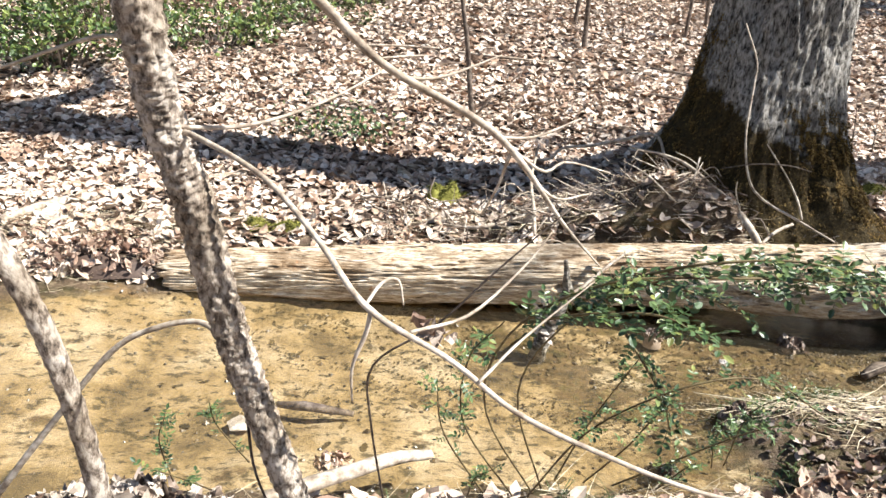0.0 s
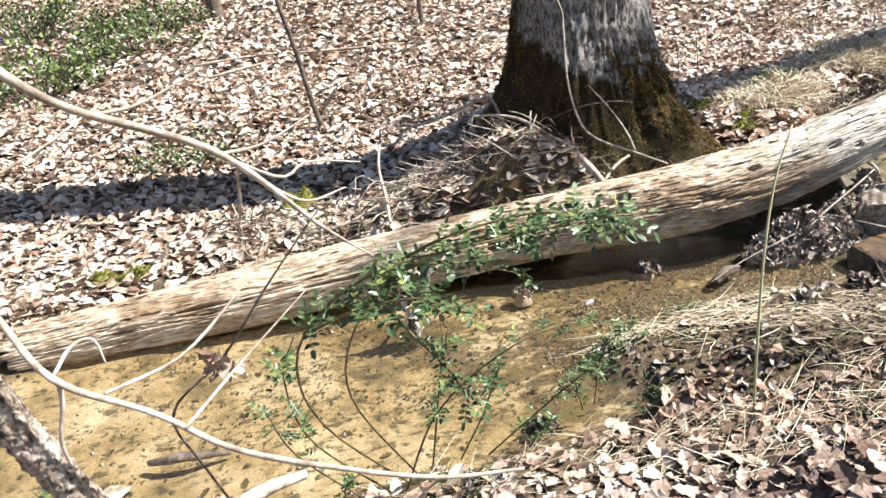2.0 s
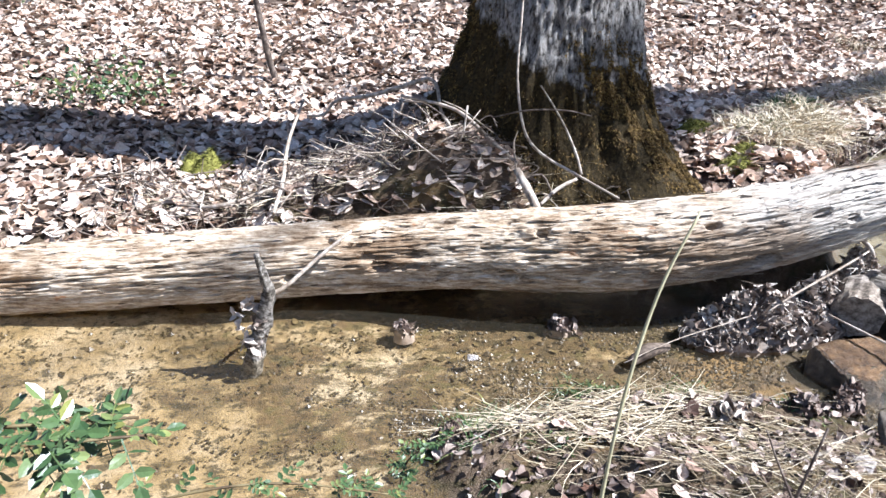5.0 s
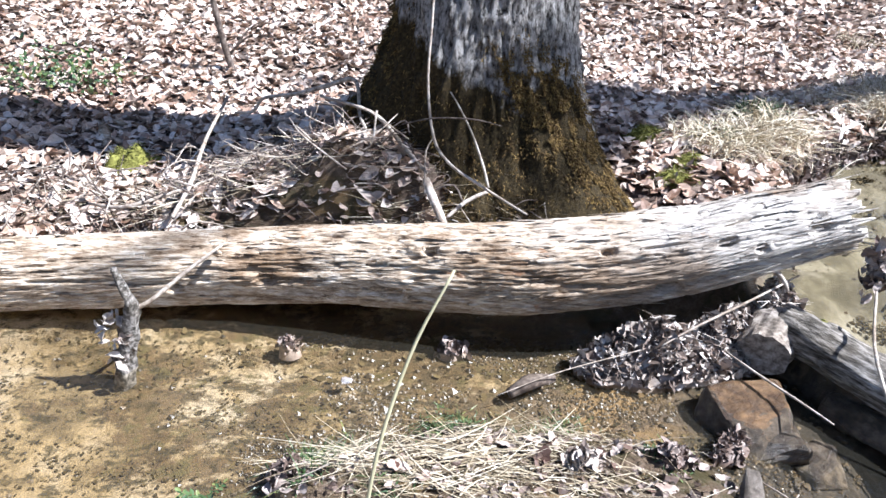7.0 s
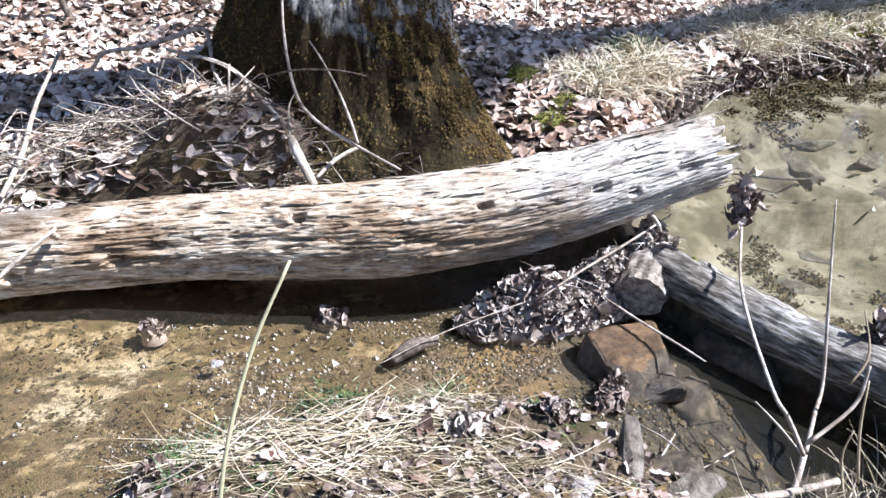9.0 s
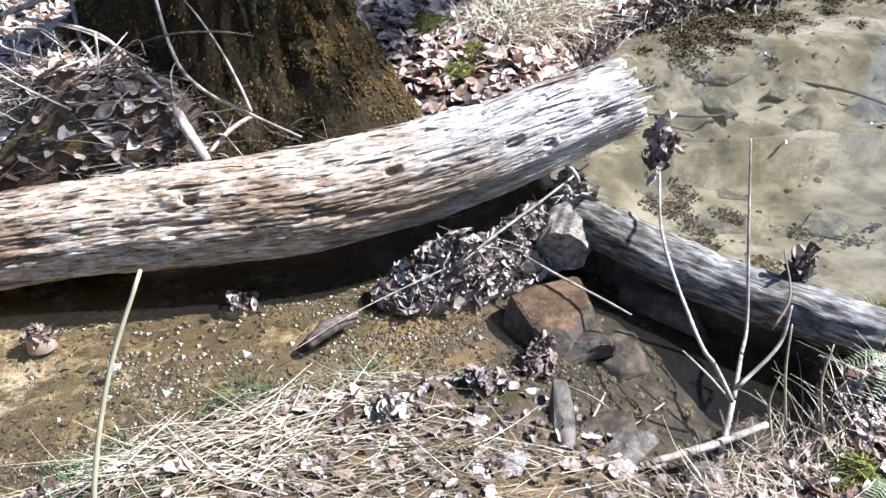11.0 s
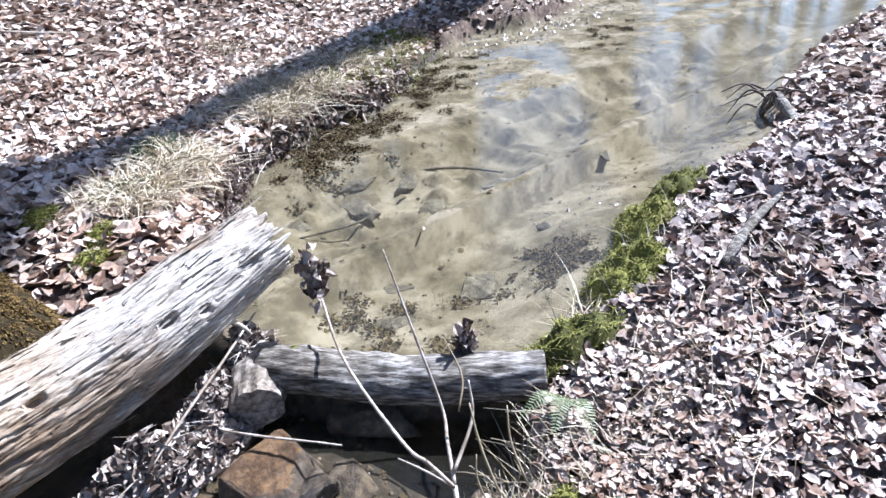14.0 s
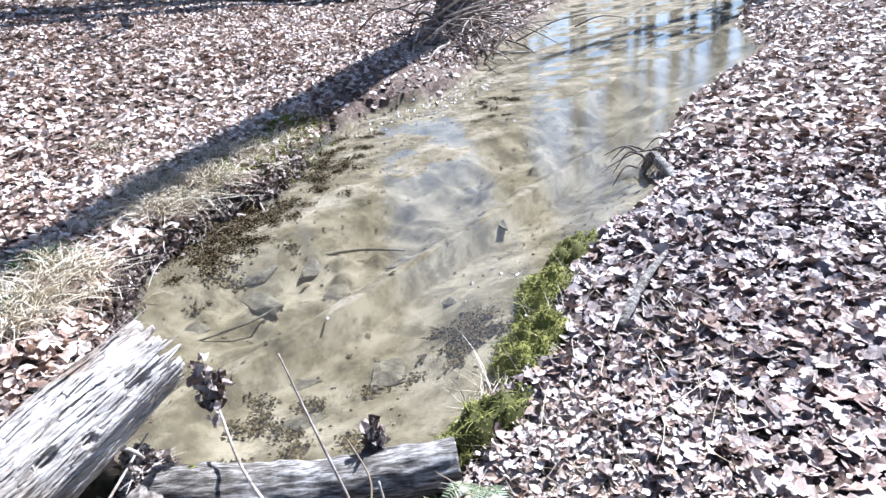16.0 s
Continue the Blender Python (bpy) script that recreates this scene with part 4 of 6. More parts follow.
def build_stones():
    wedge_rock(2.50, 2.50)
    stone(2.60, 2.38, 0.22, 0.26, 0.14, 60, M_STONE, "wet brown stone below the small log", -0.17, (-8, 12), 2, "rock")
    stone(2.76, 2.32, 0.24, 0.20, 0.08, 20, M_STONE, "flat wet stone in the run", -0.19, (6, 4), 3)
    stone(2.99, 2.44, 0.42, 0.13, 0.11, -54, M_STONE, "brown mossy ledge of stone beneath the small log", -0.13, (8, 0), 14, "rock")
    stone(2.37, 1.97, 0.075, 0.33, 0.04, -14, M_GREYSTONE, "long grey slab of stone on the muddy bar", None, (4, 8), 4)
    stone(2.54, 1.99, 0.18, 0.16, 0.09, 30, M_STONE, "brown angular stone on the bar", None, (10, 6), 5)
    stone(2.50, 1.86, 0.26, 0.09, 0.06, 22, M_GREYSTONE, "grey angular stone on the bar", None, (6, -8), 6)
    stone(2.18, 1.84, 0.085, 0.06, 0.05, 20, M_PALESTONE, "small pale pink quartz pebble on mud", None, (0, 0), 7, "pebble")
    stone(1.02, 2.62, 0.05, 0.04, 0.03, 0, M_PALESTONE, "tiny pale pebble in shallow water", RUN_Z, (0, 0), 8, "pebble")
    stone(2.72, 1.76, 0.16, 0.12, 0.08, 50, M_GREYSTONE, "grey stone at the water's edge", None, (12, 0), 9)
    stone(2.96, 1.86, 0.20, 0.16, 0.10, 10, M_STONE, "dark stone under the bank", RUN_Z, (5, 9), 10)
    stone(-1.17, 1.85, 0.14, 0.10, 0.03, 8, M_PALESTONE, "pale flat stone under shallow water", RUN_Z - 0.06, (0, 0), 12)
    for j, (x, y, sx, sy, t) in enumerate([(4.12, 3.99, 0.20, 0.24, 30), (3.76, 4.14, 0.20, 0.15, 10), (4.44, 3.70, 0.22, 0.16, 40), (4.01, 2.83, 0.26, 0.22, 15), (4.72, 4.18, 0.36, 0.10, 25),
                                           (5.13, 3.69, 0.12, 0.34, 70), (4.35, 4.3, 0.30, 0.10, 12), (3.75, 3.25, 0.18, 0.14, 80), (5.8, 3.3, 0.20, 0.16, 33), (6.5, 4.1, 0.24, 0.16, 61), (4.75, 3.0, 0.16, 0.12, 5), (3.5, 2.95, 0.16, 0.13, 5)]):
        stone(x, y, sx * 1.2, sy * 1.2, 0.07, t, M_BEDSTONE, "dark drowned stone on the pool bed", ground_z(x, y) - 0.008, (0, 0), 20 + j)
    rng = np.random.RandomState(4)
    g = Geo()
    n = 0
    while n < 3300:
        x, y = (rng.uniform(-2.4, 2.9), rng.uniform(1.2, 3.0)) if n < 1700 else (rng.uniform(3, 9), rng.uniform(2.2, 7.0)) if n < 2600 else (rng.uniform(7.0, 10.4), rng.uniform(5.8, 7.6))
        z, dp, dl = height(np.array([x]), np.array([y]))
        bar = 0.9 < x < 2.7 and 1.6 < y < 2.5
        if not (dl[0] < 0.1 or dp[0] < (0.1 if n < 2600 else 0.7) or bar):
            continue
        if dl[0] < 0 and x < 0.9 and rng.rand() < 0.9:
            continue
        r = rng.uniform(0.004, 0.014) * (1.6 if n >= 2600 else 1) * (1.6 if rng.rand() < 0.08 else 1)
        o = Vector((x, y, float(z[0]) + r * 0.3))
        q = [o + Vector((rng.uniform(0.7, 1.3) * r * math.cos(a), rng.uniform(0.6, 1.1) * r * math.sin(a), 0)) for a in (0, 1.26, 2.5, 3.77, 5.0)] + [o + Vector((rng.normal() * r * 0.2, rng.normal() * r * 0.2, r * rng.uniform(0.4, 0.9)))]
        g.add(q, [(k, (k + 1) % 5, 5) for k in range(5)])
        n += 1
    while n < 7300:
        x, y = rng.uniform(0.7, 2.7), rng.uniform(2.1, 3.0)
        if signed(RUN, np.array([x]), np.array([y]))[0] > 0.02 or rng.rand() > 0.25 + lattice(np.array([x * 5]), np.array([y * 7]), 18)[0]:
            continue
        r = rng.uniform(0.0025, 0.008)
        o = Vector((x, y, ground_z(x, y) + r * 0.4))
        q = [o + Vector((rng.uniform(0.7, 1.5) * r * math.cos(a), rng.uniform(0.6, 1.1) * r * math.sin(a), 0)) for a in (0, 1.26, 2.5, 3.77, 5.0)] + [o + Vector((rng.normal() * r * 0.3, rng.normal() * r * 0.3, r * rng.uniform(0.5, 1.1)))]
        g.add(q, [(k, (k + 1) % 5, 5) for k in range(5)])
        n += 1
    thing("gravel", g.mesh("gravel", plain_material("mixed_gravel", (0.025, 0.018, 0.009), (0.15, 0.105, 0.055), 30, 0.32, 0.5)), "small wet pebbles and grit over the stream bed", "gravel", kind="stuff")
    # sunken dark leaves
    pts = []
    while len(pts) < 380:
        x, y = (rng.uniform(-2.5, 2.9), rng.uniform(1.1, 3.0)) if rng.rand() < 0.5 else (rng.uniform(3, 8.5), rng.uniform(2.2, 6.8))
        z, dp, dl = height(np.array([x]), np.array([y]))
        if (dl[0] < 0 and (x > 0.4 or rng.rand() < 0.35)) or dp[0] < 0:
            pts.append((x, y, float(z[0]) + 0.008))
    v, f = scatter_leaves(np.array(pts), rng.uniform(0.015, 0.06, len(pts)), "oak", rng, 0.12, 0.5)
    thing("sunken_leaves", mesh_of("sunken_leaves", v, f, M_ALGAE), "dark sodden leaves lying on the stream bed", "fallen leaves", kind="stuff")
    # water weed along the left edge of the pool
    for cx, cy, rx, ry, cnt in ((4.75, 4.90, 0.85, 0.32, 6500), (6.2, 5.5, 0.8, 0.3, 3000), (8.8, 5.25, 0.8, 0.3, 900), (3.4, 2.85, 0.35, 0.4, 900), (4.36, 2.60, 0.22, 0.16, 1500)):
        b, clumps = [], rng.normal(0, 1, (max(8, cnt // 60), 2))
        for _ in range(cnt):
            tx, ty = clumps[rng.randint(len(clumps))]
            px, py = rx * tx * 0.55 + rng.normal() * 0.035, ry * ty * 0.6 + rng.normal() * 0.035
            x, y = cx + px * 0.86 - py * 0.5, cy + px * 0.5 + py * 0.86
            b.append((x, y, ground_z(x, y)))
        v, f = scatter_leaves(np.array(b) + np.array([0, 0, 0.012]), rng.uniform(0.010, 0.034, cnt), "beech", rng, 0.35, 1.2)
        thing("water_weed", mesh_of("water_weed", v, f, M_ALGAE), "dark brown weed and algae on the pool bed", "water weed", kind="stuff")


build_stones()


def leaf_pack(name, x, y, rx, ry, h, turn, count, label, mat, size=(0.03, 0.08), z0=None, tilt=0.9, kind="beech"):
    """A heap of leaves pressed together by the water."""
    root = thing(name, None, label, "leaf pile")
    base = ground_z(x, y) if z0 is None else z0
    rng = np.random.RandomState(int(abs(x * 77 + y * 31) * 10) % 9999)
    ca, sa = math.cos(radians(turn)), math.sin(radians(turn))

    def spot(r, a):
        px, py = rx * r * math.cos(a), ry * r * math.sin(a)
        return x + px * ca - py * sa, y + px * sa + py * ca, base + h * (1 - r * r) * (1 + 0.9 * noise.noise(Vector((px * 11, py * 11, x)))) - 0.01

    top = spot(0, 0)
    vs, fs, n, m = [(top[0], top[1], base + (top[2] - base) * 0.55)], [], 6, 20
    for i in range(1, n + 1):
        for k in range(m):
            q = spot(i / n, 6.2832 * k / m)
            vs.append((q[0], q[1], base + (q[2] - base) * 0.55 - (0.05 if i == n else 0.01)))
    for k in range(m):
        fs.append((0, 1 + k, 1 + (k + 1) % m))
        for i in range(n - 1):
            a, b = 1 + i * m, 1 + (i + 1) * m
            fs.append((a + k, b + k, b + (k + 1) % m, a + (k + 1) % m))
    piece("core", mesh_of("core", vs, fs, M_WETLEAF, True), root)
    pts = np.array([spot(math.sqrt(rng.rand()), rng.rand() * 6.283) for _ in range(count)])
    v, f = scatter_leaves(pts, rng.uniform(*size, count), kind, rng, tilt, 1.7)
    tagged(piece("pressed_leaves", mesh_of("pressed_leaves", v, f, mat), root), kind="stuff")
    if name == "leaf_pack":
        b = [spot(math.sqrt(rng.rand()) * 0.9, rng.rand() * 6.283) for _ in range(count // 6)]
        w = [(rng.normal(), rng.normal() * 0.8, rng.normal() * 0.22) for _ in b]
        tagged(piece("shredded_bark", blades(b, w, rng.uniform(0.03, 0.10, len(b)), 0.0022, rng, 0.25, 3).mesh("shredded_bark", M_PALESHRED), root), kind="stuff")
    return root


leaf_pack("leaf_pack", 2.32, 2.80, 0.40, 0.14, 0.15, 8, 1500, "grey dead leaves and twigs packed beneath the fallen log", M_PACK, (0.018, 0.08), -0.13, 0.75)
leaf_pack("leaf_pack", 2.58, 2.90, 0.17, 0.11, 0.16, 30, 600, "grey shredded leaves and bark against the sawn stub", M_PACK, (0.015, 0.05), -0.10)
leaf_pack("leaf_pack", 2.78, 2.99, 0.2, 0.12, 0.16, 40, 600, "dark wet leaves jammed behind the small log", M_PACK, (0.015, 0.055), -0.05)
leaf_pack("leaf_clump", 1.43, 2.86, 0.07, 0.05, 0.07, 0, 60, "dark clump of leaves caught against the log", M_WETLEAF, (0.03, 0.06), RUN_Z - 0.02)
leaf_pack("leaf_clump", 0.94, 2.08, 0.09, 0.07, 0.08, 0, 90, "dark wet leaf clump on the sand bar", M_WETLEAF, (0.03, 0.07))
leaf_pack("leaf_clump", 2.45, 2.35, 0.12, 0.06, 0.05, 50, 90, "black wet leaves on the side of a stone", M_WETLEAF, (0.02, 0.05), -0.15)
leaf_pack("leaf_clump", 2.19, 2.19, 0.07, 0.06, 0.07, 0, 60, "dark leaf clump on the muddy bar", M_WETLEAF, (0.03, 0.06))
leaf_pack("leaf_clump", 1.90, 2.15, 0.08, 0.06, 0.05, 0, 60, "pale curled leaves caught in straw", M_PACK, (0.03, 0.07))
leaf_pack("leaf_clump", 0.55, 1.75, 0.07, 0.05, 0.06, 0, 60, "dark leaf clump at the water's edge", M_WETLEAF, (0.03, 0.06))
leaf_pack("leaf_clump", -0.72, 1.62, 0.07, 0.06, 0.05, 0, 50, "brown leaves stranded in the shallows", M_LEAF, (0.03, 0.06))
leaf_pack("leaf_clump", 0.72, 2.86, 0.05, 0.04, 0.05, 0, 36, "dark leaf scrap under the log", M_WETLEAF, (0.03, 0.05), RUN_Z - 0.02)
leaf_pack("leaf_pile", 1.2, 1.62, 0.22, 0.16, 0.015, 20, 80, "large pale leaves lying at the bar's edge", M_LEAF, (0.05, 0.10), None, 0.35, "oak")
leaf_pack("leaf_pile", -1.3, 1.15, 0.40, 0.16, 0.08, 8, 220, "brown leaf heap on the near bank", M_PACK, (0.04, 0.09), None, 0.8)
leaf_pack("leaf_pile", -2.45, 3.0, 0.42, 0.16, 0.12, 10, 300, "matted leaves and straw at the log's end", M_OAKLEAF, (0.04, 0.09), None, 0.8)


# ---- straw and grass ----
def straw_patch(x, y, rx, ry, count, heading, label, mat=M_STRAW, length=(0.05, 0.2), up=0.05, width=0.0015, name="dry_grass", droop=0.04, wild=26):
    rng = np.random.RandomState(int(abs(x * 53 + y * 91) * 10) % 9999)
    b, w = [], []
    for _ in range(count):
        r, a = math.sqrt(rng.rand()), rng.rand() * 6.283
        px, py = x + rx * r * math.cos(a), y + ry * r * math.sin(a)
        t = radians(heading + rng.normal() * wild + (180 if rng.rand() < 0.5 else 0))
        b.append((px, py, ground_z(px, py) + rng.uniform(0.004, 0.03)))
        w.append((math.cos(t), math.sin(t), abs(rng.normal()) * up))
    return thing(name, blades(b, w, rng.uniform(*length, count), width, rng, droop, 3).mesh(name, mat), label, "grass", kind="stuff")


straw_patch(1.25, 2.16, 0.34, 0.12, 120, 8, "flattened dry straw washed over the bar", width=0.0026, mat=M_PALEGRASS, length=(0.07, 0.30), wild=20)
straw_patch(1.35, 2.14, 0.45, 0.14, 260, 12, "dark and pale straw matted over the bar", width=0.0024, length=(0.06, 0.24), wild=30)
straw_patch(1.55, 2.06, 0.5, 0.16, 100, -4, "long pale straw combed over the bar by floods", width=0.0024, mat=M_PALEGRASS, length=(0.08, 0.28), wild=24)
straw_patch(1.75, 2.28, 0.35, 0.12, 260, -12, "dry straw lying at the riffle's edge")
straw_patch(1.65, 1.98, 0.55, 0.2, 380, -6, "loose straw over mud", width=0.0018)
straw_patch(2.0, 1.72, 0.5, 0.22, 500, 160, "dry grass and straw on the near bank", up=0.3)
straw_patch(0.6, 1.45, 0.7, 0.16, 420, 15, "dry straw along the near bank", up=0.25)
straw_patch(-0.6, 1.22, 0.8, 0.15, 420, 5, "straw along the near bank", up=0.25)
straw_patch(2.75, 1.58, 0.3, 0.16, 320, 120, "pale dry grass hanging over the bank", up=0.6, length=(0.1, 0.25))
straw_patch(2.95, 1.75, 0.16, 0.14, 220, 200, "pale dry grass hanging over the bank", up=0.5, length=(0.1, 0.22), droop=0.3)
straw_patch(2.95, 4.42, 0.30, 0.24, 330, -75, "pale dry grass drooping over the far bank", up=0.9, length=(0.12, 0.38), droop=0.45, mat=M_PALEGRASS, width=0.0035)
straw_patch(4.25, 5.35, 0.55, 0.22, 620, -60, "dry grass hanging over the bank", up=0.7, length=(0.10, 0.34), droop=0.4, mat=M_PALEGRASS, width=0.0035)
straw_patch(5.25, 6.1, 0.6, 0.3, 420, -50, "dry grass on the far bank", up=0.6, length=(0.12, 0.35), droop=0.28, mat=M_PALEGRASS)
straw_patch(-2.0, 3.3, 0.6, 0.3, 420, 30, "dry grass and straw by the log's end", up=0.3)
straw_patch(-2.6, 3.2, 0.7, 0.25, 600, 20, "dry straw and stems on the bank past the log", up=0.3, mat=M_PALEGRASS, length=(0.06, 0.25))
straw_patch(-2.9, 2.85, 0.6, 0.15, 300, 10, "dry straw at the water's edge", up=0.2, mat=M_PALEGRASS)
straw_patch(0.6, 3.62, 1.0, 0.24, 500, 10, "straw and fine twigs among the roots", up=0.15, mat=M_STRAW, length=(0.06, 0.25))
straw_patch(0.9, 3.72, 0.9, 0.28, 420, 60, "dark tangle of fine roots and stems on the bank", up=0.6, mat=M_WETLEAF, length=(0.06, 0.22), name="rootlets")
straw_patch(-0.2, 3.7, 0.7, 0.25, 500, 20, "dry stems among the leaves behind the log", up=0.15, length=(0.06, 0.22))
straw_patch(1.5, 3.45, 0.5, 0.12, 420, 5, "straw and fine rootlets at the oak's foot", up=0.3, length=(0.08, 0.3))
straw_patch(3.2, 1.75, 0.22, 0.2, 260, -100, "long pale dry grass drooping past the fern", up=0.5, length=(0.1, 0.28), droop=0.25, mat=M_PALEGRASS, width=0.0026)
straw_patch(4.2, 2.12, 0.6, 0.14, 160, 40, "dry grass stalks lying over the moss", up=0.6, length=(0.1, 0.22), mat=M_PALEGRASS, width=0.0024)
straw_patch(3.9, 1.5, 0.8, 0.4, 260, 35, "thin dry stalks over the fallen leaves", up=0.25, length=(0.1, 0.35), width=0.0022)
straw_patch(3.55, 1.66, 0.3, 0.2, 160, 100, "dry grass among fallen leaves", up=0.7, length=(0.08, 0.2))


def tuft(x, y, count, length, label, mat, spread=0.05, width=0.003, droop=0.5):
    rng = np.random.RandomState(int(abs(x * 153 + y * 11) * 10) % 9999)
    b, w = [], []
    for _ in range(count):
        px, py = x + rng.normal() * spread, y + rng.normal() * spread
        b.append((px, py, ground_z(px, py)))
        w.append((rng.normal() * 0.7, rng.normal() * 0.7, 1))
    return thing("grass_tuft", blades(b, w, rng.uniform(0.5, 1.2, count) * length, width, rng, droop, 3).mesh("grass_tuft", mat), label, "grass", kind="stuff")


for x, y, c, l in ((0.97, 2.13, 360, 0.10), (1.1, 2.23, 160, 0.06), (1.49, 2.40, 140, 0.05), (1.86, 2.44, 120, 0.05), (1.74, 2.38, 60, 0.06), (1.25, 2.02, 70, 0.07), (2.92, 4.48, 160, 0.22), (2.18, 2.24, 160, 0.06), (1.38, 2.38, 150, 0.06), (1.05, 1.72, 120, 0.09), (4.55, 5.35, 260, 0.16), (5.05, 5.6, 260, 0.16), (4.95, 5.45, 200, 0.14), (3.05, 4.6, 90, 0.16), (2.62, 1.52, 80, 0.10), (0.2, 1.42, 90, 0.10), (-0.35, 1.3, 70, 0.09)):
    tuft(x, y, c, l, "small green grass tuft on the bank", M_GREEN)
for x, y, c, l in ((3.12, 4.52, 420, 0.30), (3.38, 4.72, 420, 0.34), (4.72, 5.5, 420, 0.30), (4.95, 5.42, 360, 0.28), (4.5, 5.7, 300, 0.26), (5.6, 5.75, 240, 0.26), (6.1, 5.95, 240, 0.26), (2.9, 4.35, 240, 0.24), (2.7, 1.55, 120, 0.18), (4.35, 5.25, 420, 0.28), (3.45, 4.75, 300, 0.24), (4.8, 5.48, 300, 0.26), (5.4, 5.85, 300, 0.3)):
    tuft(x, y, c, l, "pale dead grass tuft on the bank", M_PALEGRASS, 0.11, 0.0045, 0.5)
for x, y, c, l in ((5.25, 5.62, 500, 0.12), (5.55, 5.68, 500, 0.12), (5.85, 5.88, 600, 0.14), (6.15, 6.05, 600, 0.14), (6.45, 6.22, 600, 0.15), (6.3, 6.35, 500, 0.14), (6.75, 6.45, 500, 0.14)):
    tuft(x, y, c, l, "yellow-green grass clump over the pool's far edge", M_MOSS, 0.13, 0.005, 0.6)
tuft(3.32, 4.95, 260, 0.26, "green grass tuft among dead grass", M_GREEN, 0.06, 0.005, 0.5)
tuft(5.04, 7.2, 200, 0.25, "dark grass tuft in the oak's shade", M_STRAW, 0.12, 0.004, 0.5)

# dark leaves strewn along the far edge in place of the undercut's shade
def bank_lip():
    rng = np.random.RandomState(53)
    edge = [(2.95, 3.42), (3.4, 4.27), (3.85, 4.84), (4.36, 5.02), (4.75, 5.22), (5.25, 5.22), (6.07, 5.74)]
    pts = []
    for (ax, ay), (bx, by) in zip(edge, edge[1:]):
        for _ in range(int(340 * math.hypot(bx - ax, by - ay))):
            t = rng.rand()
            x, y = ax + (bx - ax) * t + rng.normal() * 0.035 - 0.02, ay + (by - ay) * t + rng.normal() * 0.035 + 0.02
            pts.append((x, y, ground_z(x, y) + rng.uniform(0.0, 0.04)))
    v, f = scatter_leaves(np.array(pts), rng.uniform(0.03, 0.085, len(pts)), "beech", rng, 0.9, 1.3)
    thing("sodden_leaves", mesh_of("sodden_leaves", v, f, M_WETLEAF), "dark leaves over the far bank's lip, standing in for its undercut shade", "fallen leaves", kind="stuff")


bank_lip()


def leaf_bits():
    rng = np.random.RandomState(44)
    pts = []
    while len(pts) < 900:
        x, y = rng.uniform(0.9, 2.75), rng.uniform(1.5, 2.45)
        if signed(RUN, np.array([x]), np.array([y]))[0] > 0.03:
            pts.append((x, y, ground_z(x, y) + 0.008))
    v, f = scatter_leaves(np.array(pts), rng.uniform(0.015, 0.06, len(pts)), "beech", rng, 0.5, 1.2)
    thing("leaf_bits", mesh_of("leaf_bits", v, f, M_WETLEAF), "scraps of dead leaf and bark strewn over mud", "fallen leaves", kind="stuff")


leaf_bits()


def algae_scraps():
    rng = np.random.RandomState(61)
    pts = []
    while len(pts) < 2600:
        cx, cy = rng.uniform(-1.4, 2.3), rng.uniform(1.9, 3.0)
        for _ in range(rng.randint(8, 40)):
            x, y = cx + rng.normal() * 0.14, cy + rng.normal() * 0.035
            if signed(RUN, np.array([x]), np.array([y]))[0] < 0.0:
                pts.append((x, y, ground_z(x, y) + 0.006))
    v, f = scatter_leaves(np.array(pts), rng.uniform(0.006, 0.022, len(pts)), "far", rng, 0.2, 0.6)
    thing("algae_scraps", mesh_of("algae_scraps", v, f, M_ALGAE), "dark olive algae and silt flakes on the sand", "algae", kind="stuff")


algae_scraps()
straw_patch(0.6, 3.85, 0.7, 0.25, 420, 70, "dark tangle of roots and stems beside the oak", up=0.35, mat=M_WETLEAF, length=(0.08, 0.32), name="rootlets", width=0.003)
straw_patch(0.5, 3.8, 0.85, 0.28, 170, 50, "pale dead stems tangled beside the oak", up=0.3, mat=M_PALEGRASS, length=(0.08, 0.32), width=0.0028)
straw_patch(1.9, 1.15, 0.6, 0.35, 500, 20, "dry straw and stems over fallen leaves", up=0.25, length=(0.06, 0.25), width=0.002)
straw_patch(1.35, 1.3, 0.6, 0.25, 420, 30, "straw and stems over the near bank", up=0.3, mat=M_PALEGRASS, length=(0.06, 0.22))

# ---- moss ----
moss_mound(-0.52, 4.16, 0.17, 0.12, 0.10, 10, "yellow-green moss cushion on a stub among leaves")
moss_mound(-1.66, 3.46, 0.10, 0.07, 0.05, 0, "small olive moss cushion beside the fallen log")
moss_mound(-1.46, 3.50, 0.13, 0.06, 0.05, 5, "small olive moss cushion beside the fallen log")
moss_mound(2.52, 4.52, 0.13, 0.09, 0.06, 20, "bright yellow moss cushion near the oak")
moss_mound(2.54, 3.90, 0.12, 0.09, 0.04, 0, "yellow moss patch by the fallen log")
moss_mound(2.68, 4.1, 0.12, 0.08, 0.04, 30, "yellow moss patch on the far bank")
moss_mound(3.60, 2.03, 0.28, 0.15, 0.10, -18, "green moss cushion over the bank's lip", count=1500)
moss_mound(4.20, 2.14, 0.30, 0.20, 0.13, 28, "thick green moss hanging over the pool's edge", count=3600)
moss_mound(4.68, 2.34, 0.36, 0.17, 0.11, 25, "thick green moss along the pool's edge", count=3200)
moss_mound(5.15, 2.42, 0.32, 0.14, 0.11, 0, "green moss along the pool's edge", count=900)
moss_mound(2.68, 1.42, 0.22, 0.14, 0.10, 30, "yellow-green moss on the near bank", count=1300)
moss_mound(3.06, 1.62, 0.14, 0.10, 0.05, 60, "green moss on the near bank", count=900)
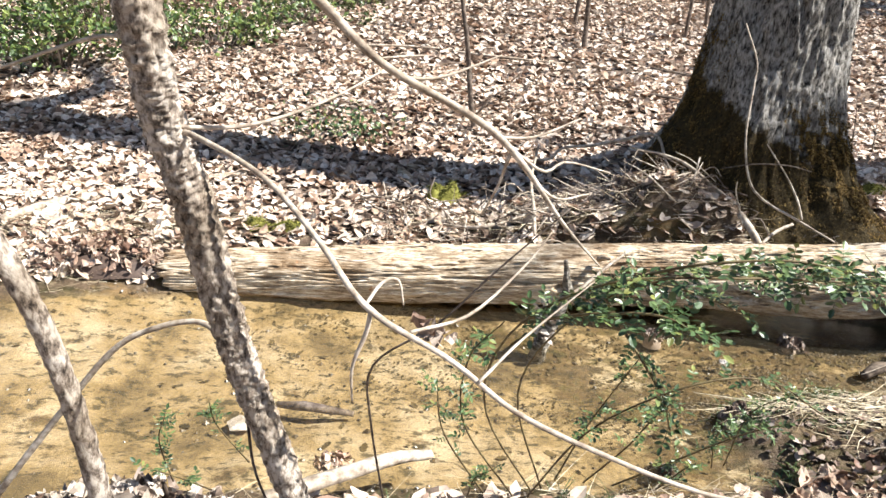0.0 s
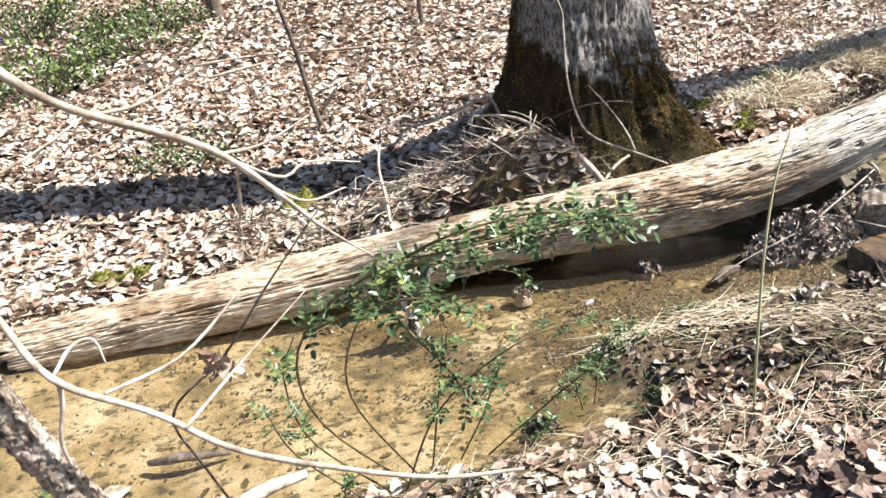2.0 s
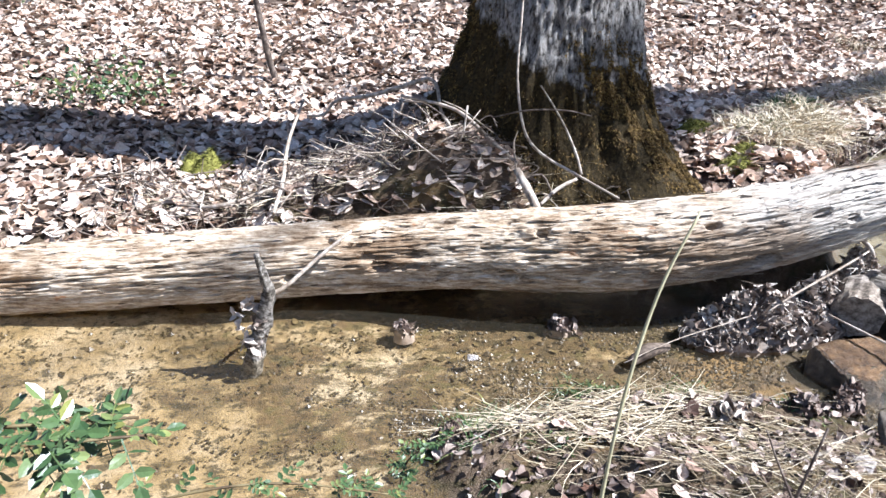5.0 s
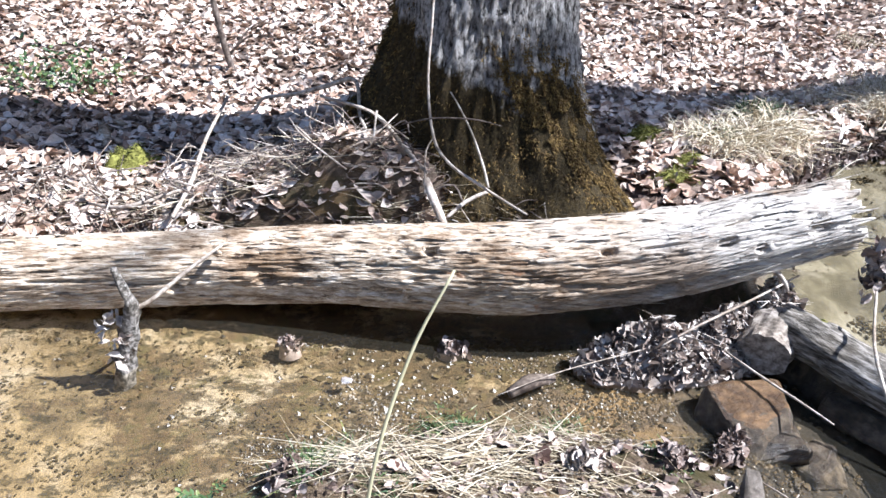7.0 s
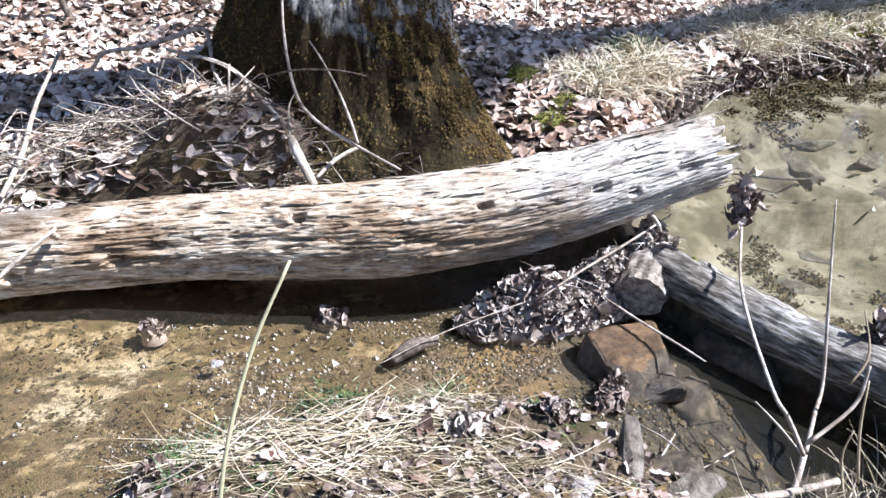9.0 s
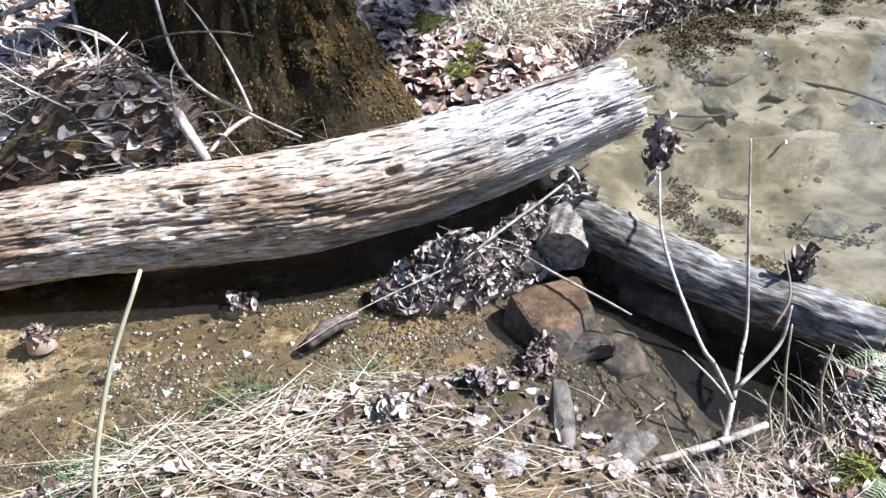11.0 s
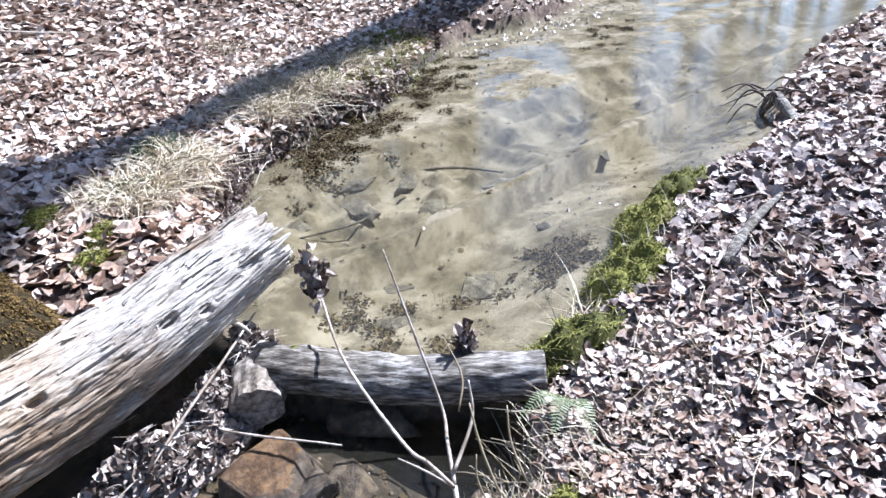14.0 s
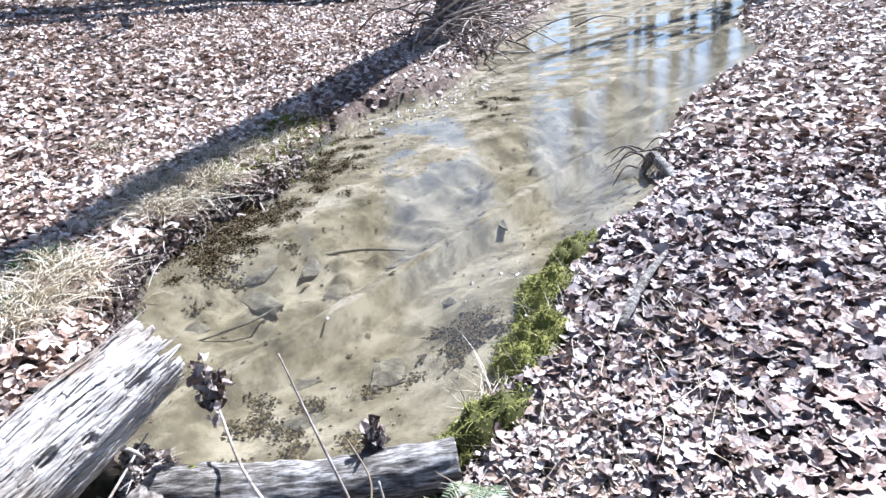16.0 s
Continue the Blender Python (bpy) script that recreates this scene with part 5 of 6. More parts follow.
moss_mound(5.02, 5.50, 0.34, 0.14, 0.05, 35, "green moss over the far bank", count=1500, blade=0.035)
moss_mound(5.75, 5.95, 0.45, 0.16, 0.05, 30, "green moss over the far bank", count=1500, blade=0.04)
moss_mound(6.5, 6.45, 0.45, 0.16, 0.05, 30, "green moss over the far bank", count=1300, blade=0.04)
moss_mound(2.1, 5.25, 0.14, 0.1, 0.05, 0, "olive moss patch among leaves behind the oak")
moss_mound(2.86, 2.76, 0.06, 0.05, 0.02, -50, "olive moss on the small log's top", count=260, blade=0.012, z=0.105)


# ---- sticks, roots and twigs ----
def build_sticks():
    S = stick
    pale = M_TWIG
    S("root", [(0.08, 4.30, 0.40), (0.187, 4.30, 0.414), (0.265, 4.30, 0.494), (0.458, 4.3, 0.524), (0.646, 4.2, 0.598), (0.838, 4.08, 0.668), (0.888, 3.9, 0.536), (0.941, 3.8, 0.46), (0.95, 3.74, 0.25)], [0.008, 0.010, 0.010, 0.012, 0.013, 0.011, 0.009, 0.007, 0.005], pale, "pale crooked root arching out of the bank", "root", n=44)
    S("root", [(0.665, 4.0, 0.60), (0.963, 3.86, 0.56), (1.145, 3.66, 0.45), (1.265, 3.52, 0.38)], [0.008, 0.010, 0.012, 0.009], pale, "pale root at the oak's foot", "root", n=24)
    S("dead_branch", [(1.265, 3.5, 0.35), (1.309, 3.4, 0.29), (1.36, 3.33, 0.20)], [0.02, 0.022, 0.02], pale, "short broken grey stick leaning on the log", n=12)
    S("dead_branch", [(1.56, 3.46, 0.32), (1.46, 3.42, 0.28), (1.37, 3.36, 0.22)], [0.009, 0.010, 0.008], pale, "thin grey stick at the oak's foot", n=12)
    S("dead_branch", [(0.089, 4.2, 0.525), (0.045, 3.9, 0.364), (0.064, 3.6, 0.246), (0.067, 3.34, 0.18)], [0.008, 0.010, 0.012, 0.010], pale, "pale leaning stick propped on the log", n=20)
    S("dead_branch", [(-0.5, 3.62, 0.10), (-0.25, 3.52, 0.14), (0.0, 3.62, 0.2), (0.2, 3.72, 0.25)], [0.008, 0.012, 0.010, 0.006], pale, "thin pale stick behind the log", n=20)
    S("dead_branch", [(-3.166, 3.172, 0.08), (-3.016, 3.491, 0.1), (-2.551, 3.93, 0.12), (-2.067, 4.272, 0.14), (-1.6, 4.5, 0.16)], [0.03, 0.035, 0.04, 0.035, 0.02], M_TWIG, "bleached dead limb lying on the leaves", n=30, sides=9)
    S("dead_branch", [(-1.0, 4.8, 0.15), (-0.85, 4.72, 0.17), (-0.62, 4.68, 0.15)], [0.02, 0.03, 0.02], M_LOG, "pale broken piece of wood on leaves", n=14, sides=9)
    S("dead_branch", [(-1.05, 4.8, 0.15), (-0.9, 4.58, 0.15), (-0.78, 4.38, 0.11)], [0.025, 0.04, 0.03], M_LOG, "pale chunk of rotten wood on leaves", n=14, sides=9)
    S("dead_branch", [(-0.84, 1.2, 0.0), (-0.726, 1.266, 0.01), (-0.597, 1.354, 0.01), (-0.458, 1.447, 0.01), (-0.34, 1.52, -0.02)], [0.024, 0.026, 0.026, 0.024, 0.016], M_TWIG, "white barkless stick across the near bank", n=20, sides=9)
    S("dead_branch", [(1.615, 2.504, -0.1), (1.85, 2.62, -0.07), (2.109, 2.70, -0.03), (2.35, 2.74, 0.03)], [0.0015, 0.0025, 0.003, 0.0035], pale, "pale twig lying on the leaf pack", n=20)
    S("dead_branch", [(2.25, 2.70, 0.02), (2.38, 2.76, 0.07), (2.62, 2.88, 0.13), (2.85, 3.0, 0.19)], [0.003, 0.0055, 0.0055, 0.004], pale, "grey stick jammed under the log", n=20)
    S("dead_branch", [(2.49, 2.68, 0.02), (2.58, 2.55, 0.01), (2.68, 2.42, 0.0), (2.75, 2.33, -0.01)], [0.004, 0.005, 0.004, 0.003], pale, "pale twig across the rust-red stone", n=18)
    S("dead_branch", [(2.56, 1.80, -0.05), (2.76, 1.82, -0.06), (2.96, 1.85, -0.06)], [0.010, 0.012, 0.010], pale, "white stick at the water's edge", n=14)
    S("dead_branch", [(1.66, 2.56, -0.14), (1.74, 2.60, -0.11), (1.84, 2.66, -0.13)], [0.02, 0.032, 0.018], M_DARKTWIG, "short dark sodden stick in the riffle", n=12, sides=9)
    S("dead_branch", [(-1.06, 1.98, -0.20), (-0.9, 1.94, -0.17), (-0.72, 1.96, -0.2)], [0.015, 0.022, 0.012], M_DARKTWIG, "dark sunken stick in the shallows", n=12, sides=9)
    S("dead_branch", [(4.35, 1.78, 0.20), (4.5, 1.80, 0.22), (4.8, 1.84, 0.23), (5.14, 1.87, 0.21)], [0.018, 0.025, 0.022, 0.012], M_SLOG, "grey branch lying in the leaves", n=20, sides=9)
    S("sunken_branch", [(4.75, 4.3, -0.14), (5.0, 4.0, -0.12), (5.15, 3.7, -0.13)], [0.008, 0.012, 0.006], M_BEDSTONE, "dark sunken branch on the pool bed", n=14)
    S("sunken_branch", [(3.6, 4.0, -0.13), (3.95, 3.85, -0.11), (4.2, 3.9, -0.13)], [0.006, 0.009, 0.004], M_BEDSTONE, "dark sunken branch on the pool bed", n=14)
    S("dead_branch", [(5.6, 5.75, 0.12), (5.35, 5.45, 0.15), (5.15, 5.25, 0.05), (5.0, 5.0, 0.02)], [0.010, 0.012, 0.010, 0.005], pale, "pale stick trailing off the bank into the pool", n=18)
    # broken stub standing in the water by the log
    root = thing("branch_stub", None, "grey broken branch stub standing in the shallow water", "branch")
    S("stem", [(0.08, 2.63, -0.26), (0.13, 2.63, -0.10), (0.20, 2.62, 0.12), (0.195, 2.61, 0.22), (0.18, 2.60, 0.33)], [0.042, 0.036, 0.026, 0.018, 0.011], M_SLOG, "", parent=root, n=34, sides=14, amp=0.45)
    S("twig", [(0.20, 2.63, 0.13), (0.268, 2.65, 0.162), (0.39, 2.73, 0.25), (0.52, 2.8, 0.337)], [0.012, 0.009, 0.008, 0.005], M_TWIG, "thin pale side twig", parent=root)
    rng = np.random.RandomState(91)
    pts = np.array([(0.13 + rng.normal() * 0.035, 2.61 + rng.normal() * 0.03, -0.03 + rng.normal() * 0.06) for _ in range(46)])
    v, f = scatter_leaves(pts, rng.uniform(0.03, 0.075, 46), "beech", rng, 1.1, 1.9)
    piece("caught_leaves", mesh_of("caught_leaves", v, f, M_PACK), root, "crumpled grey-brown leaves caught on the stub")
    # the stub that stands at the far bend of the pool
    root = thing("tree_stump", None, "dark broken stump with bare roots at the pool's edge", "stump")
    S("stem", [(6.55, 2.28, 0.05), (6.75, 2.45, 0.10), (6.92, 2.60, 0.13), (7.05, 2.70, 0.11)], [0.025, 0.035, 0.045, 0.03], M_SLOG, "", parent=root, n=24, sides=10, amp=0.35)
    for p in ([(7.02, 2.66, 0.13), (7.1, 2.74, 0.08), (7.16, 2.82, -0.08)], [(6.95, 2.6, 0.14), (6.95, 2.68, 0.05), (6.97, 2.74, -0.08)]):
        S("root", p, [0.03, 0.02, 0.012], M_DARKTWIG, "", parent=root, n=12)
    rng = np.random.RandomState(29)
    for _ in range(16):
        o = Vector((6.95 + rng.normal() * 0.10, 2.62 + rng.normal() * 0.08, 0.12 + rng.uniform(0, 0.08)))
        d = Vector((rng.normal() * 0.5 - 0.15, abs(rng.normal()) * 0.5, rng.normal() * 0.25 - 0.15)) * rng.uniform(0.2, 0.42)
        S("root", [o, o + d * 0.5 + Vector((0, 0, rng.uniform(0, 0.06))), o + d + Vector((0, 0, -0.08))], [0.010, 0.007, 0.003], M_DARKTWIG, "", parent=root, n=9, sides=5)
    # vines on the oak
    root = thing("climbing_vine", None, "pale bare vine hanging over the oak's bark", "vine")
    S("stem", [(1.18, 3.80, 1.4), (1.27, 3.76, 1.2), (1.275, 3.74, 1.07), (1.261, 3.66, 0.784), (1.295, 3.56, 0.548), (1.374, 3.48, 0.447), (1.53, 3.38, 0.377), (1.74, 3.3, 0.28)], [0.004, 0.005, 0.006, 0.006, 0.007, 0.007, 0.007, 0.005], pale, "", parent=root, n=40)
    S("stem", [(1.37, 3.60, 0.75), (1.42, 3.56, 0.68), (1.482, 3.48, 0.581), (1.532, 3.4, 0.472), (1.56, 3.36, 0.38)], [0.003, 0.004, 0.005, 0.006, 0.006], pale, "", parent=root)
    S("side_twig", [(1.141, 3.6, 0.59), (1.3, 3.54, 0.642), (1.481, 3.5, 0.654), (1.61, 3.5, 0.627)], [0.003, 0.004, 0.004, 0.002], M_DARKTWIG, "", parent=root)
    # random twigs about the oak's foot and on the banks
    rng = np.random.RandomState(15)
    for k in range(380):
        if k < 320:
            x, y = rng.uniform(-1.0, 1.9), rng.uniform(3.36, 4.05)
        elif k < 345:
            x, y = rng.uniform(2.2, 5.5), rng.uniform(0.9, 2.1)
        else:
            x, y = rng.uniform(-4, 5), rng.uniform(4.6, 8)
        if math.hypot(x - 1.57, y - 4.24) < 0.72 or signed(POOL, np.array([x]), np.array([y]))[0] < 0.1:
            continue
        z = ground_z(x, y) + rng.uniform(0.02, 0.13 if k < 320 else 0.03)
        a, l, e = rng.uniform(0, 6.28), rng.uniform(0.10, 0.42), rng.normal() * (0.28 if k < 320 else 0.08)
        d = Vector((math.cos(a), math.sin(a) * 0.6, e)).normalized() * l
        m = Vector((rng.normal(), rng.normal(), rng.normal())) * (0.05 if k < 320 else 0.02)
        o = Vector((x, y, z))
        p1, p2, p3 = o - d * 0.5, o + m, o + d * 0.5
        p1.z, p3.z = max(p1.z, ground_z(p1.x, p1.y) - 0.01), max(p3.z, ground_z(p3.x, p3.y) - 0.01)
        r = rng.uniform(0.0018, 0.0055) if k < 320 else rng.uniform(0.0025, 0.006)
        S("twig", [p1, p2, p3], [r, r, r * 0.4], M_TWIG if rng.rand() < 0.55 else M_DARKTWIG, "thin dead twig lying among the leaves", "twig", "fallen twigs", n=8, sides=5)


build_sticks()


def dead_leaf_head(parent, at, n, size, mat, seed, name="dead_leaves"):
    rng = np.random.RandomState(seed)
    pts = np.array([(at[0] + rng.normal() * size * 0.45, at[1] + rng.normal() * size * 0.4, at[2] + rng.normal() * size) for _ in range(n)])
    v, f = scatter_leaves(pts, rng.uniform(0.035, 0.085, n), "beech", rng, 1.2, 1.9)
    return piece(name, mesh_of(name, v, f, mat), parent, "crumpled dark dead leaves")


def build_forked_shoot():
    root = thing("bare_shoot", None, "pale forked bare shoot holding a crumpled dead leaf cluster", "shoot")
    stick("stem", [(2.72, 1.70, -0.24), (2.84, 1.85, -0.16), (2.931, 1.97, -0.084)], [0.011, 0.010, 0.009], M_TWIG, "", parent=root)
    stick("side_shoot", [(2.92, 1.96, -0.075), (2.87, 2.02, 0.03), (2.839, 2.1, 0.088), (2.918, 2.5, 0.163), (3.043, 2.8, 0.251), (3.06, 2.88, 0.32), (3.03, 2.9, 0.39)], [0.007, 0.007, 0.006, 0.006, 0.005, 0.005, 0.004], M_TWIG, "", parent=root, n=28)
    stick("side_shoot", [(2.931, 1.97, -0.07), (3.02, 2.09, -0.03), (3.103, 2.2, 0.006), (3.122, 2.35, 0.274), (3.147, 2.5, 0.529)], [0.007, 0.007, 0.006, 0.005, 0.003], M_TWIG, "", parent=root, n=24)
    stick("side_shoot", [(2.95, 1.99, -0.05), (3.105, 2.05, 0.04), (3.146, 2.1, 0.155)], [0.007, 0.006, 0.004], M_TWIG, "", parent=root)
    stick("side_shoot", [(2.93, 1.96, -0.09), (2.90, 2.08, -0.07), (2.87, 2.18, -0.06)], [0.004, 0.004, 0.003], M_TWIG, "", parent=root)
    dead_leaf_head(root, (3.06, 2.86, 0.32), 80, 0.055, M_WETLEAF, 3)
    other = thing("dead_leaf_clump", None, "crumpled dark dead leaves caught on the small log", "dead leaves")
    dead_leaf_head(other, (3.32, 2.28, 0.145), 70, 0.03, M_WETLEAF, 8)
    for p, r in (([(2.92, 1.76, 0.05), (2.93, 1.84, 0.18), (2.95, 1.90, 0.30)], 0.004), ([(3.0, 1.72, 0.06), (3.02, 1.80, 0.16), (3.05, 1.84, 0.26)], 0.004), ([(2.98, 1.98, 0.2), (3.06, 2.04, 0.26), (3.1, 2.16, 0.33)], 0.004), ([(2.86, 1.74, 0.05), (2.85, 1.78, 0.15), (2.87, 1.80, 0.22)], 0.003)):
        stick("grass_stalk", p, [r, r, r * 0.6], M_STRAW, "thin dry upright stalk on the bank", "stalk", "dry stalks", n=8, sides=5)


build_forked_shoot()


def build_sprig():
    root = thing("dead_sprig", None, "curled dead leaves hanging on a thin slanting twig", "twig")
    stick("twig", [(-0.47, 1.30, -0.08), (-0.47, 1.05, 0.45), (-0.436, 0.90, 0.715), (-0.291, 0.881, 0.845), (-0.16, 0.87, 1.0), (-0.03, 0.87, 1.14)], [0.004, 0.0035, 0.003, 0.003, 0.0025, 0.0015], M_DARKTWIG, "", parent=root, n=26, sides=6)
    rng = np.random.RandomState(77)
    pts = np.array([(-0.291 + rng.normal() * 0.02, 0.875 + rng.normal() * 0.015, 0.83 + rng.normal() * 0.014) for _ in range(16)])
    v, f = scatter_leaves(pts, rng.uniform(0.03, 0.06, 16), "beech", rng, 0.9, 2.0)
    piece("dead_leaves", mesh_of("dead_leaves", v, f, M_OAKLEAF), root, "curled brown dead leaves")


build_sprig()
stem = thing("bare_shoot", None, "thin dark upright shoot with a few bare side twigs", "shoot")
stick("stem", [(1.58, 1.30, -0.06), (1.60, 1.32, 0.16), (1.63, 1.345, 0.36), (1.67, 1.37, 0.56)], [0.0055, 0.005, 0.004, 0.0025], M_DARKTWIG, "", parent=stem, n=16, sides=6)
for p in ([(1.61, 1.33, 0.25), (1.66, 1.36, 0.36), (1.73, 1.40, 0.42)], [(1.63, 1.345, 0.38), (1.58, 1.36, 0.48), (1.55, 1.38, 0.55)]):
    stick("side_twig", p, [0.003, 0.0025, 0.0012], M_DARKTWIG, "", parent=stem, n=8, sides=5)
stick("grass_stalk", [(1.25, 1.46, -0.10), (1.27, 1.50, 0.20), (1.31, 1.56, 0.50), (1.38, 1.64, 0.73), (1.465, 1.7, 0.90)], [0.005, 0.005, 0.0045, 0.004, 0.003], plain_material("green_stalk", (0.30, 0.27, 0.14), (0.46, 0.42, 0.26), 9), "pale green leaning grass stalk", "stalk", n=20)


# ---- the saplings beside the path ----
def build_saplings():
    root = thing("sapling", None, "grey sapling with corky ridged bark and bare branches", "tree")
    pts = [(-0.64, 1.03, -0.06), (-0.674, 1.0, 0.209), (-0.747, 0.95, 0.567), (-0.781, 0.9, 0.812), (-0.805, 0.84, 1.116), (-0.831, 0.8, 1.296), (-0.828, 0.75, 1.5), (-0.86, 0.7, 1.9), (-0.9, 0.66, 2.5), (-0.92, 0.62, 3.4)]

    def corky(a, u):
        return 1 + 0.55 * (0.30 - abs(noise.noise(Vector((math.cos(a) * 3.2, math.sin(a) * 3.2, u * 120)))))
    v, f = tube(pts, [0.038, 0.036, 0.036, 0.037, 0.038, 0.038, 0.037, 0.034, 0.03, 0.015], 420, 36, 0.16, 2.8, 46, 4.0, True, corky)
    piece("trunk", mesh_of("trunk", v, f, M_SAPLING, True), root)
    br = stick("branch", [(-0.82, 0.82, 1.25), (-0.77, 0.79, 1.26), (-0.587, 0.65, 1.231), (-0.449, 0.5, 1.183), (-0.35, 0.4, 1.122), (-0.224, 0.36, 1.071), (-0.127, 0.33, 1.016), (0.012, 0.31, 0.969), (0.125, 0.3, 0.94), (0.23, 0.30, 0.93)], [0.009, 0.006, 0.005, 0.005, 0.005, 0.004, 0.004, 0.0035, 0.003, 0.002], M_TWIG, "pale bare side branch", parent=root, n=60)
    for p, r in (([(-0.345, 0.400, 1.114), (-0.352, 0.400, 1.080), (-0.372, 0.400, 1.023), (-0.375, 0.410, 0.955)], 0.004), ([(-0.355, 0.410, 1.120), (-0.335, 0.440, 1.145), (-0.315, 0.460, 1.140), (-0.305, 0.450, 1.105)], 0.003), ([(-0.425, 0.490, 1.155), (-0.385, 0.560, 1.125), (-0.335, 0.620, 1.125)], 0.002), ([(-0.285, 0.380, 1.100), (-0.205, 0.460, 1.095), (-0.125, 0.550, 1.145), (-0.085, 0.600, 1.185)], 0.003), ([(-0.185, 0.340, 1.055), (-0.125, 0.420, 1.085), (-0.025, 0.500, 1.145)], 0.0025)):
        stick("twig", p, [r, r * 0.8, r * 0.4], M_TWIG, "", parent=br, n=14, sides=6)
    stick("branch", [(-0.83, 0.80, 1.43), (-0.885, 0.8, 1.433), (-0.963, 0.8, 1.424), (-1.142, 0.8, 1.363), (-1.32, 0.82, 1.31)], [0.005, 0.004, 0.004, 0.003, 0.002], M_TWIG, "pale thin branch", parent=root)
    stick("branch", [(-0.80, 0.80, 1.27), (-0.68, 0.86, 1.27), (-0.55, 0.95, 1.31), (-0.44, 1.05, 1.37)], [0.005, 0.004, 0.003, 0.002], M_TWIG, "pale thin branch", parent=root)
    stick("branch", [(-1.65, 1.0, -0.02), (-1.552, 1.0, 0.117), (-1.346, 1.02, 0.382), (-1.162, 1.04, 0.604), (-1.034, 1.05, 0.679), (-0.91, 1.04, 0.71), (-0.79, 0.95, 0.70)], [0.009, 0.010, 0.009, 0.008, 0.008, 0.008], M_TWIG, "pale branch drooping to the ground", parent=root, n=30)
    stick("branch", [(-0.76, 0.92, 0.70), (-0.79, 1.0, 0.52), (-0.79, 1.02, 0.28), (-0.74, 1.05, 0.04)], [0.005, 0.005, 0.004, 0.003], M_DARKTWIG, "dark thin hanging twig", parent=root)
    other = thing("sapling", None, "thin grey ridged sapling stem leaning beside the water", "tree")
    v, f = tube([(-1.06, 0.79, -0.02), (-1.057, 0.75, 0.383), (-1.047, 0.7, 0.673), (-1.054, 0.66, 0.898), (-1.088, 0.62, 1.088), (-1.18, 0.56, 1.4), (-1.27, 0.5, 1.9)], [0.026, 0.024, 0.022, 0.022, 0.022, 0.018, 0.01], 200, 24, 0.2, 2.5, 34, 9.0)
    piece("trunk", mesh_of("trunk", v, f, M_SAPLING, True), other)
    # bare limb that hangs across the view of the far bank
    limb = thing("hanging_branch", None, "long pale bare branch slanting down over the stream", "branch")
    stick("limb", [(-0.84, 0.74, 1.80), (-0.68, 0.78, 1.65), (-0.517, 0.8, 1.513), (-0.4, 0.8, 1.409), (-0.187, 0.85, 1.283), (-0.034, 0.9, 1.092), (0.055, 0.95, 0.989)], [0.012, 0.011, 0.010, 0.008, 0.0075, 0.004, 0.0015], M_TWIG, "", parent=limb, n=50)
    for p in ([(-0.184, 0.850, 1.278), (-0.110, 0.900, 1.275), (-0.020, 0.960, 1.305)], [(-0.170, 0.860, 1.265), (-0.090, 0.900, 1.205), (-0.040, 0.950, 1.215), (0.060, 1.000, 1.185)], [(-0.160, 0.860, 1.245), (-0.180, 0.900, 1.165), (-0.210, 0.950, 1.085)], [(-0.140, 0.870, 1.225), (-0.060, 0.920, 1.145), (0.020, 1.000, 1.135)], [(-0.374, 0.800, 1.387), (-0.300, 0.860, 1.385), (-0.190, 0.920, 1.425)]):
        stick("twig", p, [0.004, 0.003, 0.0015], M_TWIG, "", parent=limb, n=12, sides=6)


build_saplings()


# ---- green shrub beside the path ----
def rose_leaf(g, o, way, size, rng, pairs=3):
    """One compound leaf: leaflets in pairs along a short stalk, and one at its tip."""
    way = Vector(way).normalized()
    side = way.cross(Vector((0, 0, 1)))
    side = side.normalized() if side.length > 0.01 else Vector((1, 0, 0))
    up = side.cross(way)
    tip = o + way * size * 2.4

    def leaflet(base, d, s):
        d = d.normalized()
        w = d.cross(up + Vector((rng.normal(), rng.normal(), rng.normal())) * 0.35).normalized()
        n = w.cross(d)
        vs = [base, base + d * s * 0.35, base + d * s * 0.75, base + d * s]
        vs += [base + d * s * 0.3 + w * s * 0.26 + n * s * 0.07, base + d * s * 0.72 + w * s * 0.22 + n * s * 0.05, base + d * s * 0.3 - w * s * 0.26 + n * s * 0.07, base + d * s * 0.72 - w * s * 0.22 + n * s * 0.05]
        g.add(vs, [(0, 1, 4), (1, 2, 5, 4), (2, 3, 5), (0, 6, 1), (1, 6, 7, 2), (2, 7, 3)])

    for i in range(pairs):
        b = o.lerp(tip, (i + 0.8) / (pairs + 0.5))
        for s in (1, -1):
            leaflet(b, side * s + way * 0.45 + up * rng.normal() * 0.2, size * rng.uniform(0.8, 1.1))
    leaflet(tip, way + up * rng.normal() * 0.2, size * 1.15)
    g.add([o - side * 0.0008, o + side * 0.0008, tip + side * 0.0005, tip - side * 0.0005], [(0, 1, 2, 3)])


